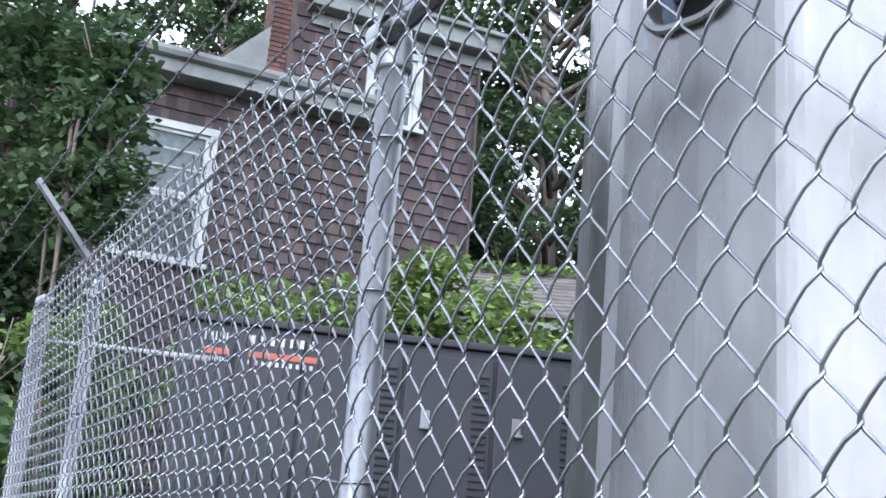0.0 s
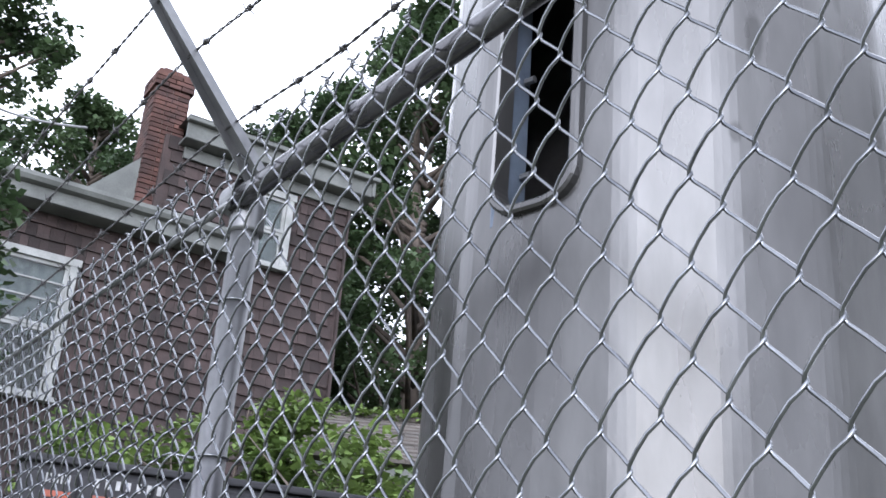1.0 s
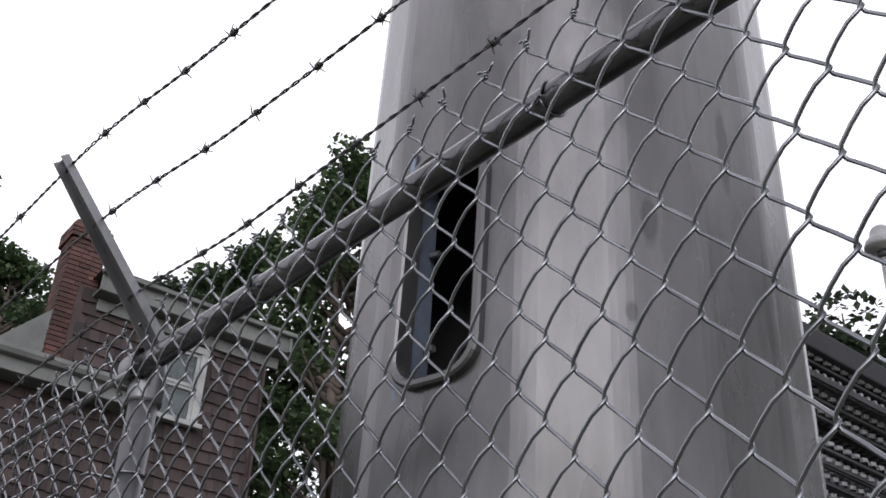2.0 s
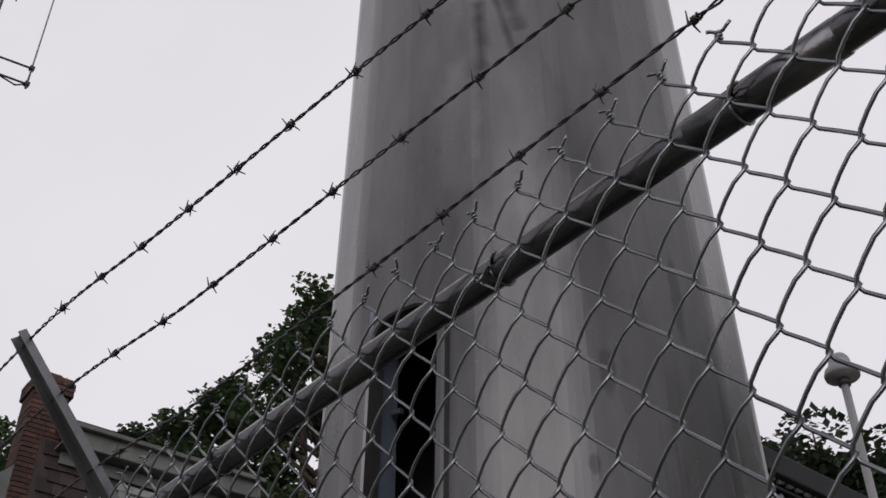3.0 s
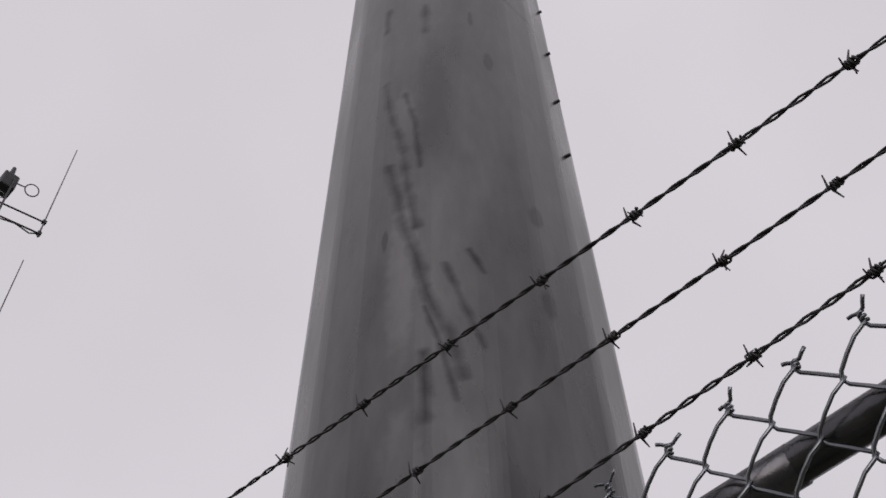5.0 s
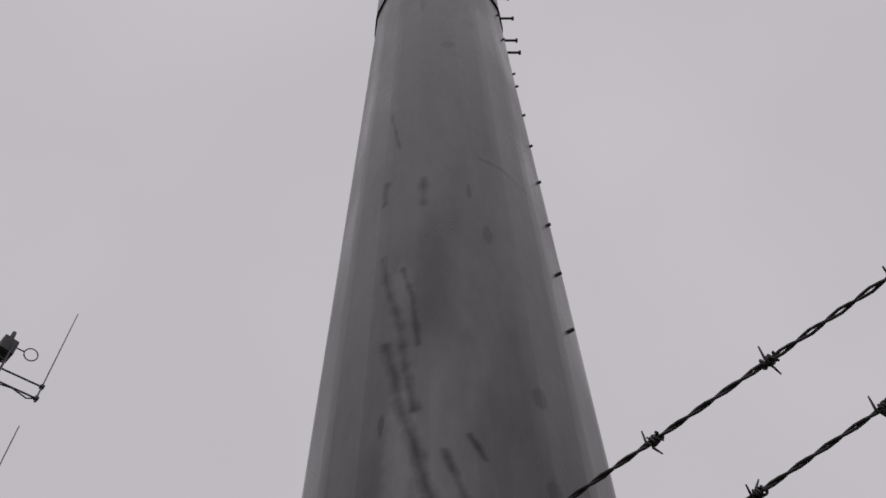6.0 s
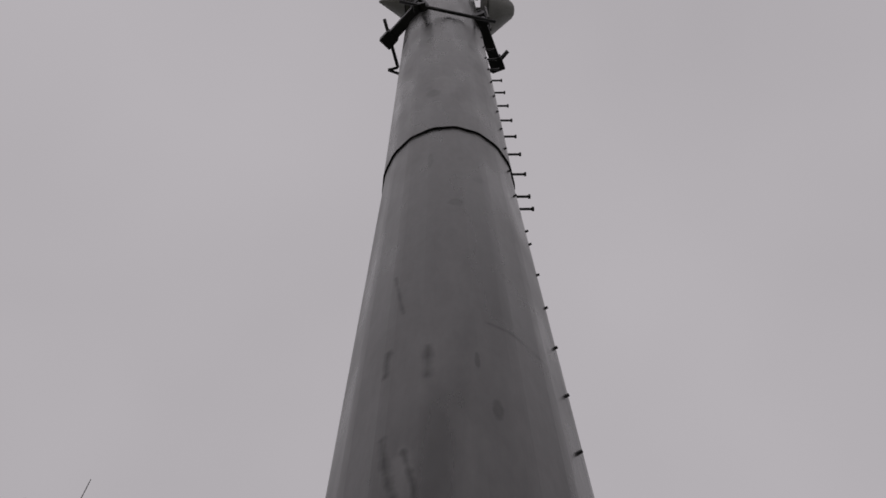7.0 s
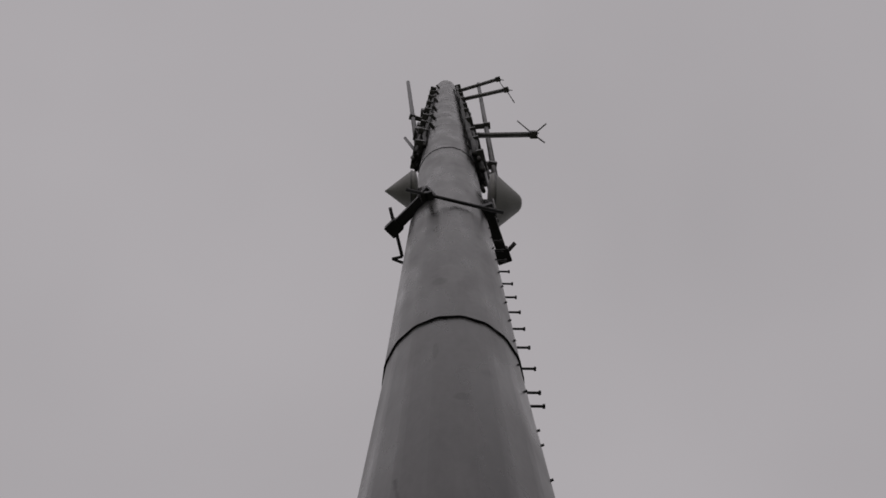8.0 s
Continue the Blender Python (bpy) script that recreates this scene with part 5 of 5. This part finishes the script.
def service_wires():
    root = empty("service_drop", pose(0, 0, 0), "overhead service cable sagging to the house wing", "cable")
    a, b = bearing(86, 11.0, 7.6), bearing(75.5, 13.0, 8.2)
    pts = [a.lerp(b, k / 12) - Vector((0, 0, 0.25 * math.sin(math.pi * k / 12))) for k in range(13)]
    tubes("cable", [(pts, 0.016)], M_PVC, root, 6)
    pole_ = empty("utility_pole", Matrix.Translation(bearing(86.2, 11.0)), "dark wooden utility pole behind the ivy", "pole")
    tubes("shaft", [([(0, 0, 0), (0, 0, 8.6)], [0.14, 0.10])], M_BARK, pole_, 12)
    tubes("guy_wire", [([(0.0, 0.0, 7.4), (0.6, 0.9, 0.0)], 0.012)], M_PIPE, pole_, 6)


# ---- build, the largest first ----
monopole()
house()
shed()
generator()
canopy()
lattice_mast()
fence()
posts()
barbed_wire()
planting()
gps_antenna()
service_wires()
# mounts and antennas on the monopole
def sector_mount(label, pieces, rods, mat):
    """Square arms and round rods bolted to the pole; ends given from the pole's axis."""
    root = empty("antenna_mount", Matrix.Translation(POLE), label, "antenna mount", "mounts on the monopole")
    for a, b, w, h in pieces:
        a, b = Vector(a), Vector(b)
        d = b - a
        turn = Matrix.Rotation(math.atan2(d.y, d.x), 4, "Z")
        arm = part("arm", box((a + b) / 2, (d.length, w, h), 0.008, turn), mat, root)
        for e, k in ((a, 1.25), (b, 1.35)):
            part("clamp", box(e, (w * k, w * k, h * 1.25), 0.008, turn), mat, arm)
    for a, b, r in rods:
        tubes("rod", [([a, b], r)], mat, root, 10)
    return root


sector_mount("dark square arm with a bent clamp and short pipes", [((0.115, -0.374, 12.42), (-0.290, -0.388, 12.42), 0.091, 0.107)],
             [((-0.186, -0.533, 12.45), (-0.437, -0.159, 12.45), 0.015), ((-0.437, -0.159, 12.45), (-0.512, -0.212, 12.45), 0.013), ((-0.512, -0.212, 12.45), (-0.457, -0.074, 12.45), 0.013)], M_DARKSTEEL)
sector_mount("dark square arm clamped beside the climbing pegs", [((0.376, 0.106, 12.42), (0.177, 0.479, 12.42), 0.091, 0.107)],
             [((0.082, 0.489, 12.45), (0.326, 0.484, 12.45), 0.019), ((0.377, 0.127, 12.50), (0.419, 0.053, 12.50), 0.021)], M_DARKSTEEL)
sector_mount("thin dark rod bridging two square arms", [((0.165, -0.433, 11.81), (0.197, -0.412, 11.81), 0.053, 0.063)], [((0.111, -0.585, 11.79), (0.508, 0.125, 11.79), 0.015), ((0.176, -0.443, 11.79), (0.125, -0.395, 12.42), 0.017), ((0.471, 0.073, 11.79), (0.397, 0.106, 12.42), 0.017)], M_DARKSTEEL)
dish((-0.11, -0.372, 13.8), -133, 0.20, 0.28, 0.06)
dish((0.335, 0.275, 13.8), 49, 0.29, 0.29, 0.22)
for z in (19.6, 21.3, 23.3, 25.6, 28.3, 30.7):
    ring_mount(z, M_MIDSTEEL)
sector_mount("leaning antenna pipe on two short dark arms", [((-0.279, -0.181, 19.29), (-0.423, -0.232, 19.29), 0.091, 0.117), ((-0.174, -0.219, 23.48), (-0.344, -0.538, 23.48), 0.078, 0.104)],
             [((-0.418, -0.124, 18.41), (-0.269, -0.949, 29.21), 0.041), ((-0.507, -0.134, 20.75), (-0.673, -0.394, 23.07), 0.026)], M_MIDSTEEL)
sector_mount("tall antenna pipe on stacked dark arms", [((0.093, 0.445, 19.47), (0.252, 0.679, 19.47), 0.092, 0.118), ((0.139, 0.324, 23.88), (0.450, 0.603, 23.88), 0.092, 0.118)],
             [((0.206, 0.722, 18.41), (0.739, 0.468, 32.72), 0.044), ((0.018, 0.502, 20.38), (0.208, 0.725, 18.76), 0.018)], M_MIDSTEEL)
side_arm(21.12, 46.3, 1.073, 0.402707, M_MIDSTEEL, ((0.27, 0.03, 0), (-0.03, -0.27, 0.67), (0.03, 0.21, -0.13), (0.07, 0.07, 0.20)))
side_arm(28.73, 34.6, 1.101, 0, M_MIDSTEEL, ((-0.08, 0.30, -0.45), (0.08, 0.15, 0.45)))
side_arm(31.68, 30.4, 1.093, 0, M_MIDSTEEL, ((-0.08, 0.31, -0.47), (0.08, 0.16, 0.47)))
for k in range(7):
    z, w = 20.6 + 1.13 * k, (-122, 72, -138, 96, -128, 62, 100)[k]
    radio = empty("radio_unit", Matrix.Translation(POLE + pole_point(w, z, 0.13)) @ pose(0, 0, 0, 0, 0, w), "small dark radio box strapped beside the pole top", "radio", "radio units on the monopole")
    part("case", box((0, 0, 0), (0.14, 0.20, 0.34 + 0.05 * (k % 3)), 0.015), M_MIDSTEEL, radio)
    part("bracket", box((-0.10, 0, 0), (0.12, 0.06, 0.10), 0.008), M_MIDSTEEL, radio)
    tubes("jumper", [([(0.02, 0.05, -0.17), (0.05, 0.08, -0.36), (-0.03, 0.04, -0.55), (-0.10, 0, -0.7)], 0.010)], M_CABLE, radio, 6)


# cable runs, clamps and a short ladder up the side of the pole
def cable_run(angle, z0, z1, count, seed, label):
    rng = random.Random(seed)
    root = empty("cable_run", Matrix.Translation(POLE), label, "cables", "cable runs on the monopole")
    for k in range(count):
        a, off, pts, z = angle + (k - (count - 1) / 2) * 9 + rng.uniform(-3, 3), rng.uniform(0.03, 0.10), [], z0 + rng.uniform(0, 0.6)
        end = z1 - rng.uniform(0, 5.5)
        while z < end:
            pts.append(pole_point(a + rng.uniform(-2.5, 2.5), z, off + rng.uniform(-0.015, 0.025)))
            z += 0.7
        tubes("cable", [(pts, rng.uniform(0.018, 0.034))], M_CABLE, root, 6)
    z = z0 + 0.8
    while z < z1 - 1.0:
        part("cable_clamp", box(pole_point(angle, z, 0.06), (0.14, 0.10 + 0.05 * count, 0.08), 0.01, Matrix.Rotation(radians(angle), 4, "Z")), M_MIDSTEEL, root)
        z += rng.uniform(1.3, 2.0)


cable_run(-122, 17.0, 33.0, 6, 71, "bundled antenna cables clamped down the pole top")
cable_run(34, 15.4, 33.0, 7, 72, "bundled antenna cables clamped beside the ladder")


def ladder():
    root = empty("climbing_ladder", Matrix.Translation(POLE), "short grey steel ladder fixed to the pole behind a dish", "ladder")
    for a in (30, 44):
        tubes("rail", [([pole_point(a, 12.9, 0.09), pole_point(a, 16.6, 0.09)], 0.014)], M_MIDSTEEL, root, 8)
    for k in range(10):
        z = 13.05 + 0.37 * k
        tubes("rung", [([pole_point(30, z, 0.09), pole_point(44, z, 0.09)], 0.011)], M_MIDSTEEL, root, 6)


ladder()
